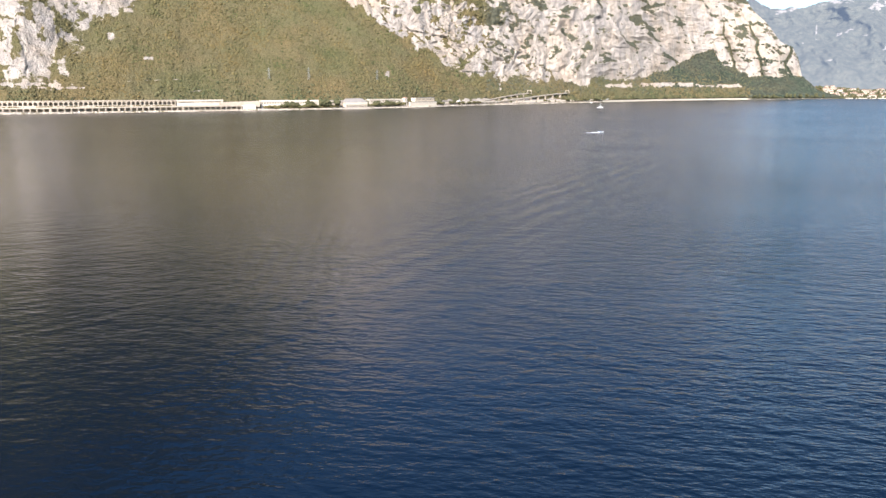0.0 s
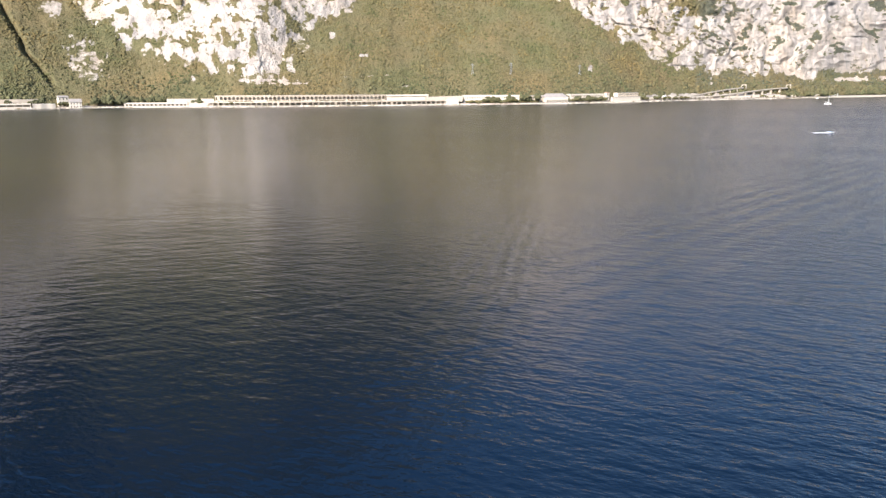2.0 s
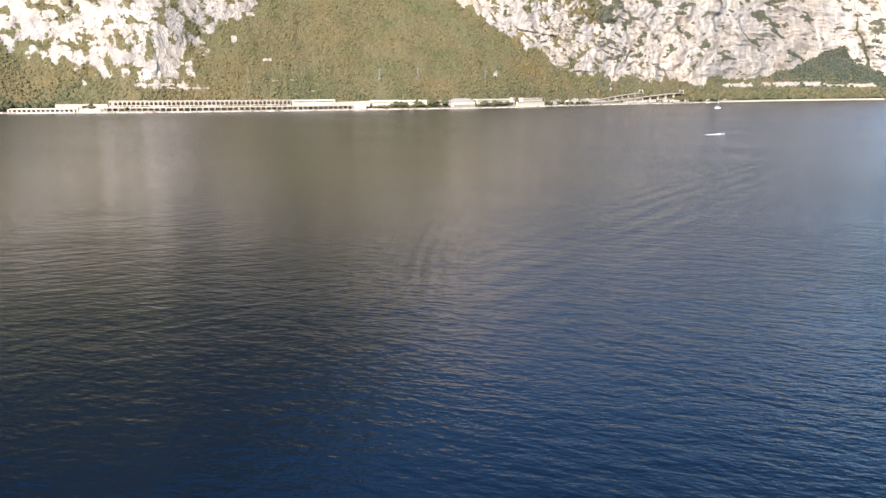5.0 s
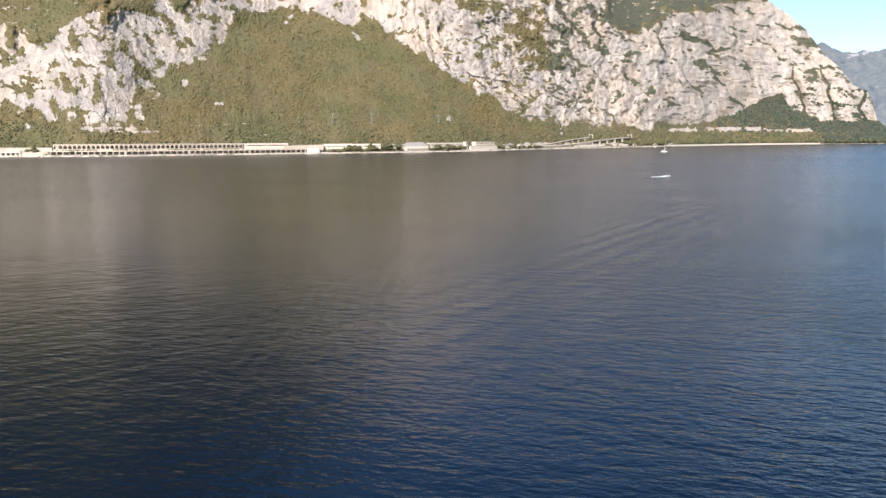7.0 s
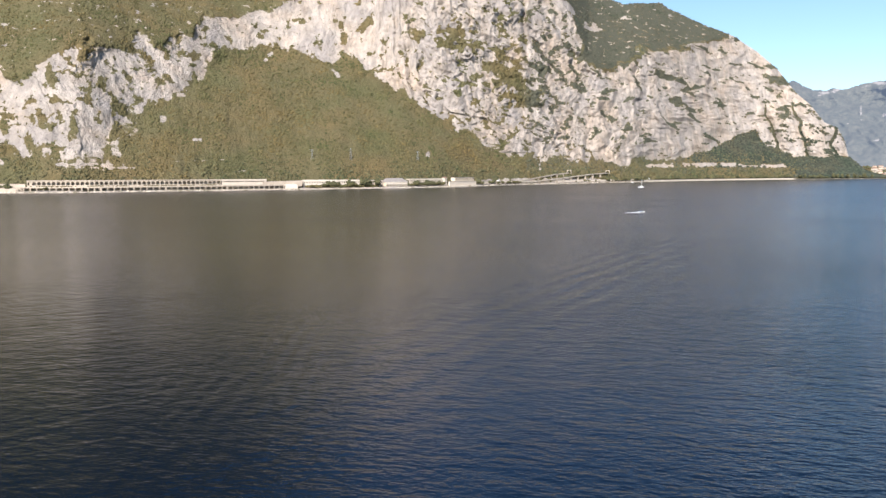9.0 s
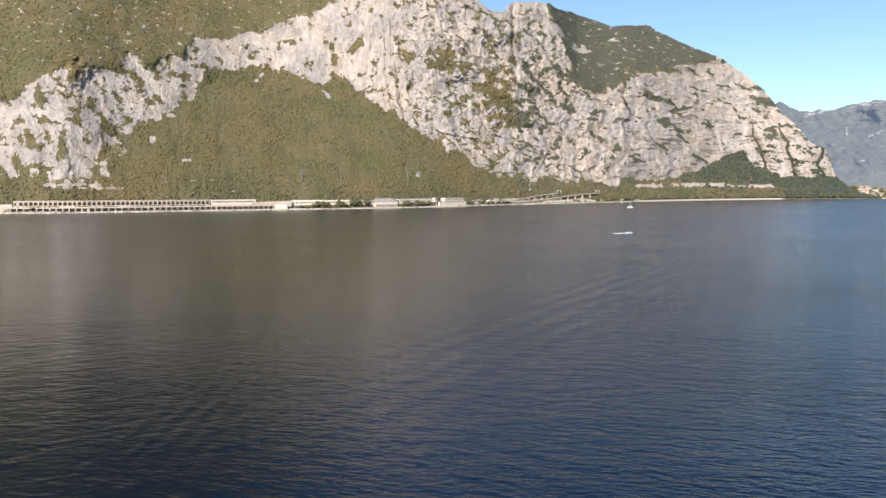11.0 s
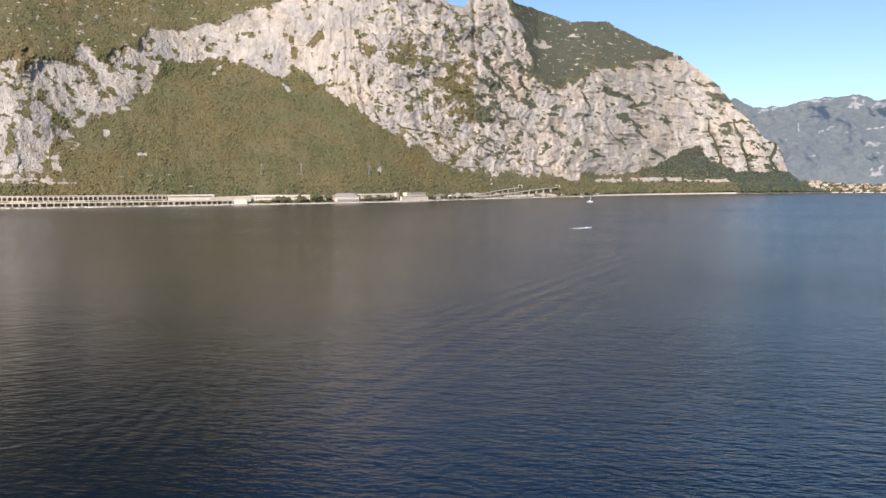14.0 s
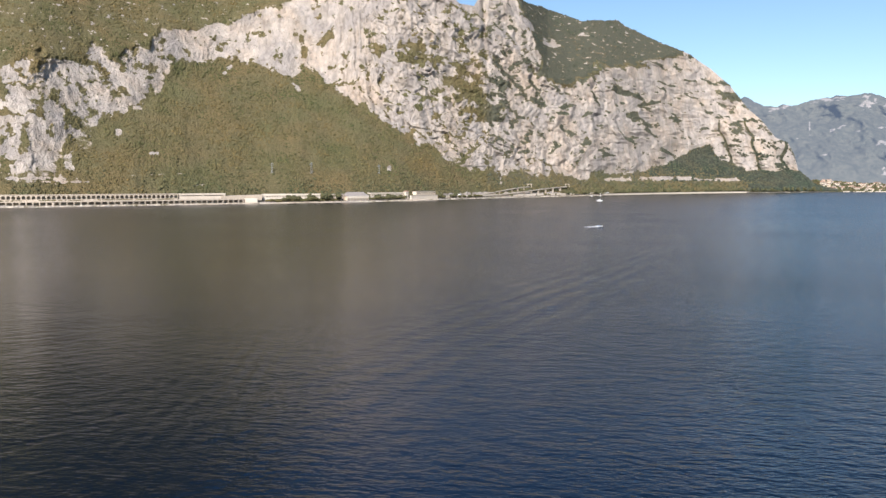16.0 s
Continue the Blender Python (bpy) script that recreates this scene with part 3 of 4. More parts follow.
# bearing, height, half width, half height and lean of the pale crags and clearings there
FAR_CRAGS = [(26.96, 351, 7, 62, 0.05), (28.74, 339, 55, 13, 0.4), (29.96, 316, 26, 7, 0.3), (31.6, 344, 60, 9, 0.2), (31.6, 243, 60, 20, 0.1), (32.0, 190, 40, 12, 0.1),
             (26.2, 280, 12, 5, 0.1), (28.6, 255, 16, 5, 0.2), (27.9, 178, 26, 6, 0.1), (31.9, 97, 45, 30, 0.4), (24.6, 470, 40, 22, 0.3), (25.3, 490, 26, 18, 0),
             (28.4, 530, 60, 10, 0.1), (30.4, 500, 40, 55, 0.0), (31.8, 490, 40, 30, 0)]


def far_mountains():
    cols, rows = 420, 160
    az = np.linspace(19.5, 52, cols)
    crest = curve(FAR_CREST, az) + fbm(np.radians(az) * 4300 / 60, az * 0, 4, 111, 0.6) * 9
    v = np.linspace(0, 1, rows)[:, None]
    Z = v * crest[None, :]
    A = np.broadcast_to(az, Z.shape)
    arc = np.radians(A) * 4300
    run = np.where(v < 0.78, v * 1000, 780 + (v - 0.78) * 330)
    rel = ridged(arc / 420 + Z / 600, Z / 700, 4, 101) * 95 + fbm(arc / 90, Z / 90, 5, 103, 0.6) * 26
    R = (3650 + run - rel * np.clip(v * 3, 0, 1) * np.clip((1 - v) * 8 + 0.1, 0, 1)) / np.cos(np.radians(A)) ** 0.6
    rad = np.radians(A)
    P = np.stack([R * np.sin(rad), R * np.cos(rad), Z - 2], -1)
    rock = np.clip((v - 0.84) * 3.0, 0, 0.26) + 0.06 + 0 * A + 0.22 * fbm(arc / 120, Z / 45, 5, 107, 0.6)
    for a, z, wa, hz, lean in FAR_CRAGS:
        da, dz = (A - a) * 75, Z - z
        q = ((da * math.cos(lean) + dz * math.sin(lean)) / wa) ** 2 + ((dz * math.cos(lean) - da * math.sin(lean)) / hz) ** 2
        rock = np.maximum(rock, np.clip((1.2 - q + 0.9 * fbm(arc / 22, Z / 22, 3, 109)) * 0.6, 0, 0.66))
    back = P[-1:] + np.array([0, 500, -300.0])
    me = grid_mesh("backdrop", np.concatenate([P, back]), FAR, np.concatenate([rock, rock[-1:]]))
    tagged(new("backdrop", me), "wooded far mountains with pale crags, glowing faintly blue for haze", "mountains", kind="structure")


far_mountains()


# ---- building helpers ----
def mesh_of(bm, name, mat):
    me = bpy.data.meshes.new(name)
    bmesh.ops.recalc_face_normals(bm, faces=bm.faces)
    bm.to_mesh(me)
    bm.free()
    me.materials.append(mat)
    return me


def part(name, bm, mat, parent, label=""):
    """Links a bmesh (or a ready mesh) as one object under a thing or under a part."""
    ob = new(name, bm if isinstance(bm, bpy.types.Mesh) else mesh_of(bm, name, mat))
    ob.parent = parent
    return tagged(ob, label)


def block(x0, x1, y0, y1, z0, z1, bevel=0.0, taper=0.0):
    """A box by its limits, its edges eased, its top drawn in by taper metres."""
    bm = bmesh.new()
    bmesh.ops.create_cube(bm, size=1)
    for v in bm.verts:
        t = taper if v.co.z > 0 else 0
        v.co = Vector((x0 + t if v.co.x < 0 else x1 - t, y0 + t if v.co.y < 0 else y1 - t, z0 if v.co.z < 0 else z1))
    if bevel:
        bmesh.ops.bevel(bm, geom=bm.edges[:], offset=bevel, segments=1, affect="EDGES")
    return bm


def add_block(bm, *lim, bevel=0.0, taper=0.0):
    other = bpy.data.meshes.new("piece")
    b = block(*lim, bevel=bevel, taper=taper)
    b.to_mesh(other)
    b.free()
    bm.from_mesh(other)
    bpy.data.meshes.remove(other)
    return bm


def spot(az, off, z=0.0):
    """A place on the bank: bearing, metres inland from the waterline, height."""
    r, a = float(shore_r(az)) + off, radians(az)
    return Vector((r * math.sin(a), r * math.cos(a), z))


def along(az, off, z=0.0):
    """A pose there, x along the bank and y inland."""
    a, b = spot(az - 0.3, off), spot(az + 0.3, off)
    return Matrix.Translation(spot(az, off, z)) @ pose(0, 0, 0, 0, 0, math.degrees(math.atan2(b.y - a.y, b.x - a.x)))


def thing(name, m, label, category, group="", kind=""):
    ob = new(name)
    ob.matrix_world = m
    return tagged(ob, label, category, group, kind)


def arch_panel(width, z0, spring, top, thick, flat=0.35, steps=8):
    """One bay of a wall with a round-headed opening through it."""
    half = width / 2
    rad = half - flat
    crown = spring + rad
    top = max(top, crown + 0.3)
    bm = bmesh.new()
    edge = [(-rad, z0)] + [(-rad * math.cos(math.pi * k / steps), spring + rad * math.sin(math.pi * k / steps)) for k in range(steps + 1)] + [(rad, z0)]
    outer = [(-half, z0)] + [(max(-half, min(half, -half * math.cos(math.pi * k / steps) * 1.45)), spring if k in (0, steps) else top) for k in range(steps + 1)] + [(half, z0)]
    outer[2] = (-half, top)
    outer[-3] = (half, top)
    rings = []
    for pts in (edge, outer):
        for y in (0, thick):
            rings.append([bm.verts.new((x, y, z)) for x, z in pts])
    n = len(edge)
    for i in range(n - 1):
        bm.faces.new((rings[0][i], rings[0][i + 1], rings[2][i + 1], rings[2][i]))
        bm.faces.new((rings[1][i], rings[3][i], rings[3][i + 1], rings[1][i + 1]))
        bm.faces.new((rings[0][i], rings[1][i], rings[1][i + 1], rings[0][i + 1]))
        bm.faces.new((rings[2][i], rings[2][i + 1], rings[3][i + 1], rings[3][i]))
    return bm


def gallery(az0, az1, off, z0, sill, head, top, depth, bay, mat, label, arched=False, pier=1.6, roof_lip=0.5):
    """A straight run of rockfall gallery: a parapet, piers or arches, a roof and a back wall."""
    a, b = spot(az0, off), spot(az1, off)
    length = (b - a).length
    n = max(1, round(length / bay))
    bay = length / n
    m = Matrix.Translation(a) @ pose(0, 0, 0, 0, 0, math.degrees(math.atan2(b.y - a.y, b.x - a.x)))
    g = thing("rockfall_gallery", m, label, "road gallery", "galleries along the lake road")
    part("parapet", block(0, length, 0, 0.8, z0, sill, 0.1), mat, g)
    part("road_deck", block(0.2, length - 0.2, 0.8, depth, z0, sill - 0.9), ASPHALT, g, "grey asphalt road inside the gallery")
    part("back_wall", block(0, length, depth, depth + 0.8, z0, top - 0.2), CONCRETE, g)
    part("roof", block(-0.2, length + 0.2, -roof_lip, depth + 1.0, head + (0.02 if not arched else 0.9), top, 0.15), mat, g)
    if arched:
        spring = head - (bay / 2 - pier / 2)
        me = mesh_of(arch_panel(bay, sill, max(spring, sill + 0.4), head + 0.9, 0.7, pier / 2), "arch", mat)
        for k in range(n):
            part("arch", me, mat, g).location = ((k + 0.5) * bay, 0.05, 0)
    else:
        bm = block(-pier / 2, pier / 2, 0.02, 1.3, sill, head + 0.02, 0.08)
        me = mesh_of(bm, "pier", mat)
        for k in range(n + 1):
            part("pier", me, mat, g).location = (min(max(k * bay, pier / 2), length - pier / 2), 0, 0)
    return g


def strip(name, az0, az1, section, mat, label, category, kind="", steps=60, rise=(0.0, 0.0)):
    """A cross-section of (inland, height) drawn along the bank."""
    bm = bmesh.new()
    rows = []
    for k in range(steps + 1):
        az = az0 + (az1 - az0) * k / steps
        up = rise[0] + (rise[1] - rise[0]) * k / steps
        wob = 0.3 * math.sin(k * 0.21)
        rows.append([bm.verts.new(spot(az, o + wob, z + up)) for o, z in section])
    for p, q in zip(rows, rows[1:]):
        for i in range(len(section)):
            j = (i + 1) % len(section)
            bm.faces.new((p[i], p[j], q[j], q[i]))
    bm.faces.new(rows[0])
    bm.faces.new(rows[-1])
    return tagged(new(name, mesh_of(bm, name, mat)), label, category, kind=kind)


def gable(w, d, z, rise, over=0.5, hip=0.0, thick=0.25):
    bm = bmesh.new()
    x, y = w / 2 + over, d / 2 + over
    for dz in (0, thick):
        c = [(-x, -y, z + dz), (x, -y, z + dz), (x, y, z + dz), (-x, y, z + dz), (-x + hip, 0, z + rise + dz), (x - hip, 0, z + rise + dz)]
        v = [bm.verts.new(p) for p in c]
        faces = [(0, 1, 5, 4), (2, 3, 4, 5), (1, 2, 5), (3, 0, 4)]
        for f in faces:
            bm.faces.new([v[i] for i in f])
        if dz == 0:
            low = v
    for i, j in ((0, 1), (1, 2), (2, 3), (3, 0)):
        bm.faces.new((low[i], low[j], v[j], v[i]))
    return bm


PANE_CACHE = {}


def window(parent, x, y, z, w, h, face=0):
    key = (round(w, 2), round(h, 2))
    if key not in PANE_CACHE:
        fr = bmesh.new()
        for lim in ((-w / 2 - 0.12, -w / 2, -0.08, 0.06, -h / 2, h / 2), (w / 2, w / 2 + 0.12, -0.08, 0.06, -h / 2, h / 2),
                    (-w / 2 - 0.12, w / 2 + 0.12, -0.08, 0.06, h / 2, h / 2 + 0.12), (-w / 2 - 0.2, w / 2 + 0.2, -0.2, 0.06, -h / 2 - 0.15, -h / 2)):
            add_block(fr, *lim)
        PANE_CACHE[key] = (mesh_of(fr, "window", CONCRETE), mesh_of(block(-w / 2, w / 2, -0.03, 0.03, -h / 2, h / 2), "pane", PANE))
    a, b = PANE_CACHE[key]
    win = part("window", a, CONCRETE, parent)
    win.matrix_basis = pose(x, y, z, 0, 0, face)
    part("pane", b, PANE, win)


def house(m, w, d, h, floors, nx, wall, roof, label, rise=2.2, hip=2.0, group="", name="house", flat=False, base=0.0):
    g = thing(name, m, label, "house", group)
    part("wall", block(-w / 2, w / 2, -d / 2, d / 2, base - 1.5, h, 0.06), wall, g)
    if flat:
        bm = block(-w / 2 - 0.4, w / 2 + 0.4, -d / 2 - 0.4, d / 2 + 0.4, h, h + 0.6, 0.08)
        part("roof", bm, roof, g)
    else:
        part("roof", gable(w, d, h + 0.01, rise, 0.6, hip), roof, g)
    fh = h / floors
    for f in range(floors):
        for k in range(nx):
            window(g, -w / 2 + w * (k + 0.5) / nx, -d / 2 - 0.07, fh * (f + 0.55), min(1.4, w / nx * 0.45), fh * 0.5)
        for k in range(max(1, nx // 2)):
            window(g, w / 2 + 0.07, -d / 2 + d * (k + 0.5) / max(1, nx // 2), fh * (f + 0.55), 1.0, fh * 0.45, 90)
    part("door", block(-0.55, 0.55, -d / 2 - 0.12, -d / 2 + 0.05, 0.0, min(2.1, fh * 0.8), 0.03), BARK, g, "dark wooden door")
    return g


# ---- galleries and walls of the lake road ----
LOWER = "weathered concrete rockfall gallery over the lake road"
UPPER = "arched concrete gallery of the upper road"
CUTS = [-33.8, -28.6, -24.2, -19.8, -15.55]
for a0, a1 in zip(CUTS, CUTS[1:]):
    gallery(a0, a1, 2.0, -1.5, 2.0, 6.4, 8.4, 11.0, 8.4, CONCRETE, LOWER)
CUTS = [-33.2, -29.0, -24.6, -20.3]
for a0, a1 in zip(CUTS, CUTS[1:]):
    gallery(a0, a1, 15.5, 1.0, 10.4, 15.2, 17.2, 9.0, 6.3, CONCRETE, UPPER, True, 1.5)
gallery(-20.2, -16.9, 15.5, 1.0, 13.0, 14.2, 17.0, 9.0, 40.0, PALE_CONCRETE, "closed pale concrete stretch of the upper gallery", False, 3.0)
gallery(-39.5, -35.2, 2.0, -1.5, 1.8, 5.2, 7.2, 10.0, 6.2, PALE_CONCRETE, "pale concrete gallery on short piers beside the lake", False, 2.2)
gallery(-47.8, -45.4, 3.0, -1.5, 3.2, 6.0, 8.0, 10.0, 9.5, PALE_CONCRETE, "pale concrete gallery with wide slots beside the lake", False, 1.4)
gallery(-14.1, -11.9, 24.0, 1.0, 9.6, 12.0, 15.2, 9.0, 4.3, PLASTER, "white plastered gallery with small square openings", False, 2.0)
gallery(-11.88, -9.7, 24.0, 1.0, 9.6, 12.0, 15.0, 9.0, 4.3, PLASTER, "white plastered gallery with small square openings", False, 2.0)
gallery(-5.75, -3.15, 30.0, 1.0, 9.6, 13.0, 15.6, 9.0, 3.6, PALE_CONCRETE, "pale gallery with tall narrow openings above the houses", False, 1.8)

WALL = "pale concrete retaining wall along the lake shore"
strip("retaining_wall", -50.5, -47.85, [(1, -1.5), (1, 6.5), (3, 6.5), (3, -1.5)], PALE_CONCRETE, WALL, "wall")
strip("retaining_wall", -45.3, -43.9, [(1, -1.5), (1, 7.0), (4, 7.4), (4, -1.5)], PALE_CONCRETE, WALL, "wall")
strip("retaining_wall", -50.5, -44.9, [(24, 0), (24, 13.6), (26.5, 13.6), (26.5, 0)], CONCRETE, "grey stone retaining wall of the upper road", "wall")
strip("retaining_wall", -35.15, -33.85, [(1.5, -1.5), (1.5, 5.4), (9, 7.6), (12, 7.6), (12, -1.5)], CONCRETE, "sloping concrete ramp wall beside the lake", "wall")
strip("retaining_wall", -36.6, -33.3, [(18, 0), (18, 11.5), (24, 12.5), (24, 0)], CONCRETE, "grey retaining wall of the upper road", "wall")
strip("retaining_wall", -17.2, -14.2, [(14.5, 0), (14.5, 8.6), (20, 9.4), (23, 9.4), (23, 0)], CONCRETE, "sloping concrete ramp wall of the lake road", "wall", rise=(3.5, 5.0))
strip("retaining_wall", 12.6, 23.0, [(0.5, -1.5), (0.5, 4.2), (3, 4.4), (3, -1.5)], PALE_CONCRETE, WALL, "wall", steps=110)
# this wall lies in shade, given here by its dark colour
strip("retaining_wall", 23.0, 28.4, [(0.5, -1.5), (0.5, 2.0), (2.5, 2.2), (2.5, -1.5)], DARK, "low stone wall round the headland, coloured dark for the shadow there", "wall")
strip("road", 0.2, 12.4, [(26, 2), (26, 6.6), (36, 6.8), (36, 2)], ASPHALT, "grey asphalt lake road on a bank", "road", "structure")
strip("road", 12.4, 23.0, [(5, 1), (5, 4.6), (14, 4.8), (14, 1)], ASPHALT, "grey asphalt lake road behind the wall", "road", "structure")
strip("guard_wall", 0.2, 12.4, [(25.2, 2), (25.2, 7.8), (25.9, 7.8), (25.9, 2)], PALE_CONCRETE, "pale concrete guard wall of the lake road", "wall")


def portal():
    """The blunt white end block of the lower gallery."""
    m = along(-15.0, 3.0)
    g = thing("tunnel_portal", m, "rounded white concrete end block of the gallery", "portal")
    part("body", block(-10, 11, 0, 12, -1.5, 8.6, 1.3), PLASTER, g)
    part("coping", block(-9.5, 10.5, 1.0, 11.5, 8.61, 9.1, 0.1), CONCRETE, g)


portal()


# ---- buildings of the works on the shore ----
def works():
    g = house(along(-8.6, 26), 30, 10, 13.6, 2, 6, CONCRETE, GREY_ROOF, "long grey concrete shed beside the lake road", flat=True, name="shed")
    # a hall with an arcaded front
    m = along(-6.75, 14)
    hall = thing("hall", m, "cream plastered hall with an arcaded front and grey roof", "hall")
    part("wall", block(-22, 22, 4.0, 18, -1, 10.0, 0.1), CREAM, hall)
    for x in (-21.6, 21.6):
        part("side_wall", block(x - 0.4, x + 0.4, 0.96, 3.99, -1, 9.4), CREAM, hall)
    me = mesh_of(arch_panel(6.0, 1.0, 5.2, 9.4, 0.8, 0.9), "arch", PLASTER)
    for k in range(7):
        part("arch", me, PLASTER, hall).location = (-18 + 6 * k, 0.15, 0)
    part("cornice", block(-22.4, 22.4, -0.3, 1.2, 9.42, 10.2, 0.1), PLASTER, hall)
    bm = gable(45, 18, 10.21, 6.5, 0.6, 7)
    bmesh.ops.translate(bm, verts=bm.verts, vec=(0, 9.6, 0))
    part("roof", bm, GREY_ROOF, hall)
    house(along(-2.95, 30), 7, 7, 16.5, 3, 2, PLASTER, TILE, "narrow white house with a tiled roof", 1.8, 1.5, base=2)
    # the white wall with pilasters and the house on top of it
    w = thing("boundary_wall", along(-1.45, 10), "white plastered wall with pilasters above the shore", "wall")
    part("panel", block(-43, 43, 0, 3, -1, 9.6, 0.1), PLASTER, w)
    me = mesh_of(block(-0.6, 0.6, -0.5, 0.05, -1, 9.2, 0.08), "pilaster", PALE_CONCRETE)
    for k in range(19):
        part("pilaster", me, PALE_CONCRETE, w).location = (-42 + k * 4.66, 0, 0)
    part("coping", block(-43.4, 43.4, -0.7, 3.3, 9.61, 10.1, 0.08), GREY_ROOF, w)
    house(along(-1.5, 32), 62, 10, 16.6, 3, 16, CREAM, GREY_ROOF, "long cream house with a grey roof above the white wall", flat=True, base=3)
    house(along(-43.4, 22), 14, 9, 16.0, 3, 3, PLASTER, GREY_ROOF, "white house with a grey roof above the lake road", 2.2, 1.0, base=2)
    house(along(-42.65, 6), 16, 11, 9.0, 2, 4, PLASTER, GREY_ROOF, "white lakeside house with a steep grey gable", 4.5, 0.0, base=-1)


works()


# ---- viaducts climbing to the tunnels ----
def viaduct(az0, az1, off0, off1, z0, z1, spans, label):
    mid = along((az0 + az1) / 2, (off0 + off1) / 2)
    g = thing("viaduct", mid, label, "viaduct", "viaducts to the tunnels")
    inv = mid.inverted()
    n = 36

    def sweep(sec):
        bm = bmesh.new()
        rows = []
        for k in range(n + 1):
            t = k / n
            lift = t * t * (3 - 2 * t) * 0.6 + 0.4 * t
            p = lambda o, z: inv @ spot(az0 + (az1 - az0) * t, off0 + (off1 - off0) * t ** 1.5 + o, z0 + (z1 - z0) * lift + z)
            rows.append([bm.verts.new(p(o, z)) for o, z in sec])
        for a, b in zip(rows, rows[1:]):
            for i in range(len(sec)):
                j = (i + 1) % len(sec)
                bm.faces.new((a[i], a[j], b[j], b[i]))
        bm.faces.new(rows[0])
        bm.faces.new(rows[-1])
        return bm
    part("deck", sweep([(-4.5, 0), (4.5, 0), (4.5, -0.6), (2.5, -1.9), (-2.5, -1.9), (-4.5, -0.6)]), CONCRETE, g)
    part("parapet", sweep([(-4.9, -0.5), (-4.9, 1.1), (-4.52, 1.1), (-4.52, -0.5)]), PALE_CONCRETE, g)
    part("parapet", sweep([(4.52, -0.5), (4.52, 1.1), (4.9, 1.1), (4.9, -0.5)]), PALE_CONCRETE, g)
    for k in range(1, spans):
        t = k / spans
        lift = t * t * (3 - 2 * t) * 0.6 + 0.4 * t
        base = spot(az0 + (az1 - az0) * t, off0 + (off1 - off0) * t ** 1.5)
        h = z0 + (z1 - z0) * lift - 1.88
        pier = part("pier", block(-1.3, 1.3, -2.6, 2.6, -1, h, 0.15, 0.15), CONCRETE, g)
        pier.matrix_basis = inv @ Matrix.Translation(base) @ pose(0, 0, 0, 0, 0, math.degrees(mid.to_euler().z))
    end = spot(az1, off1, z1 - 1)
    bm = arch_panel(10, -1, 3.4, 8.2, 6.0, 1.0, 10)
    tun = part("portal", bm, CONCRETE, g, "grey concrete tunnel mouth")
    tun.matrix_basis = inv @ Matrix.Translation(end) @ pose(0, 0, 0, 0, 0, math.degrees(mid.to_euler().z) - 62)
    return g


viaduct(2.6, 6.9, 34, 62, 7.6, 24.0, 9, "concrete viaduct on piers rising to a tunnel mouth")
viaduct(4.2, 9.85, 22, 46, 6.6, 23.5, 10, "long concrete viaduct on piers rising to a tunnel mouth")


def arcade():
    a, b = spot(0.9, 14), spot(4.6, 14)
    n = 12
    length = (b - a).length
    m = Matrix.Translation(a) @ pose(0, 0, 0, 0, 0, math.degrees(math.atan2(b.y - a.y, b.x - a.x)))
    g = thing("arcade", m, "low white arcade under the lake road", "arcade")
    me = mesh_of(arch_panel(length / n, 0.4, 2.6, 5.6, 1.2, 1.4), "arch", PALE_CONCRETE)
    for k in range(n):
        part("arch", me, PALE_CONCRETE, g).location = ((k + 0.5) * length / n, 0, 0)
    part("back_wall", block(0, length, 4, 4.6, 0, 5.9), CONCRETE, g)
    part("deck", block(0, length, -0.2, 4.5, 5.91, 6.5, 0.1), PALE_CONCRETE, g)


arcade()


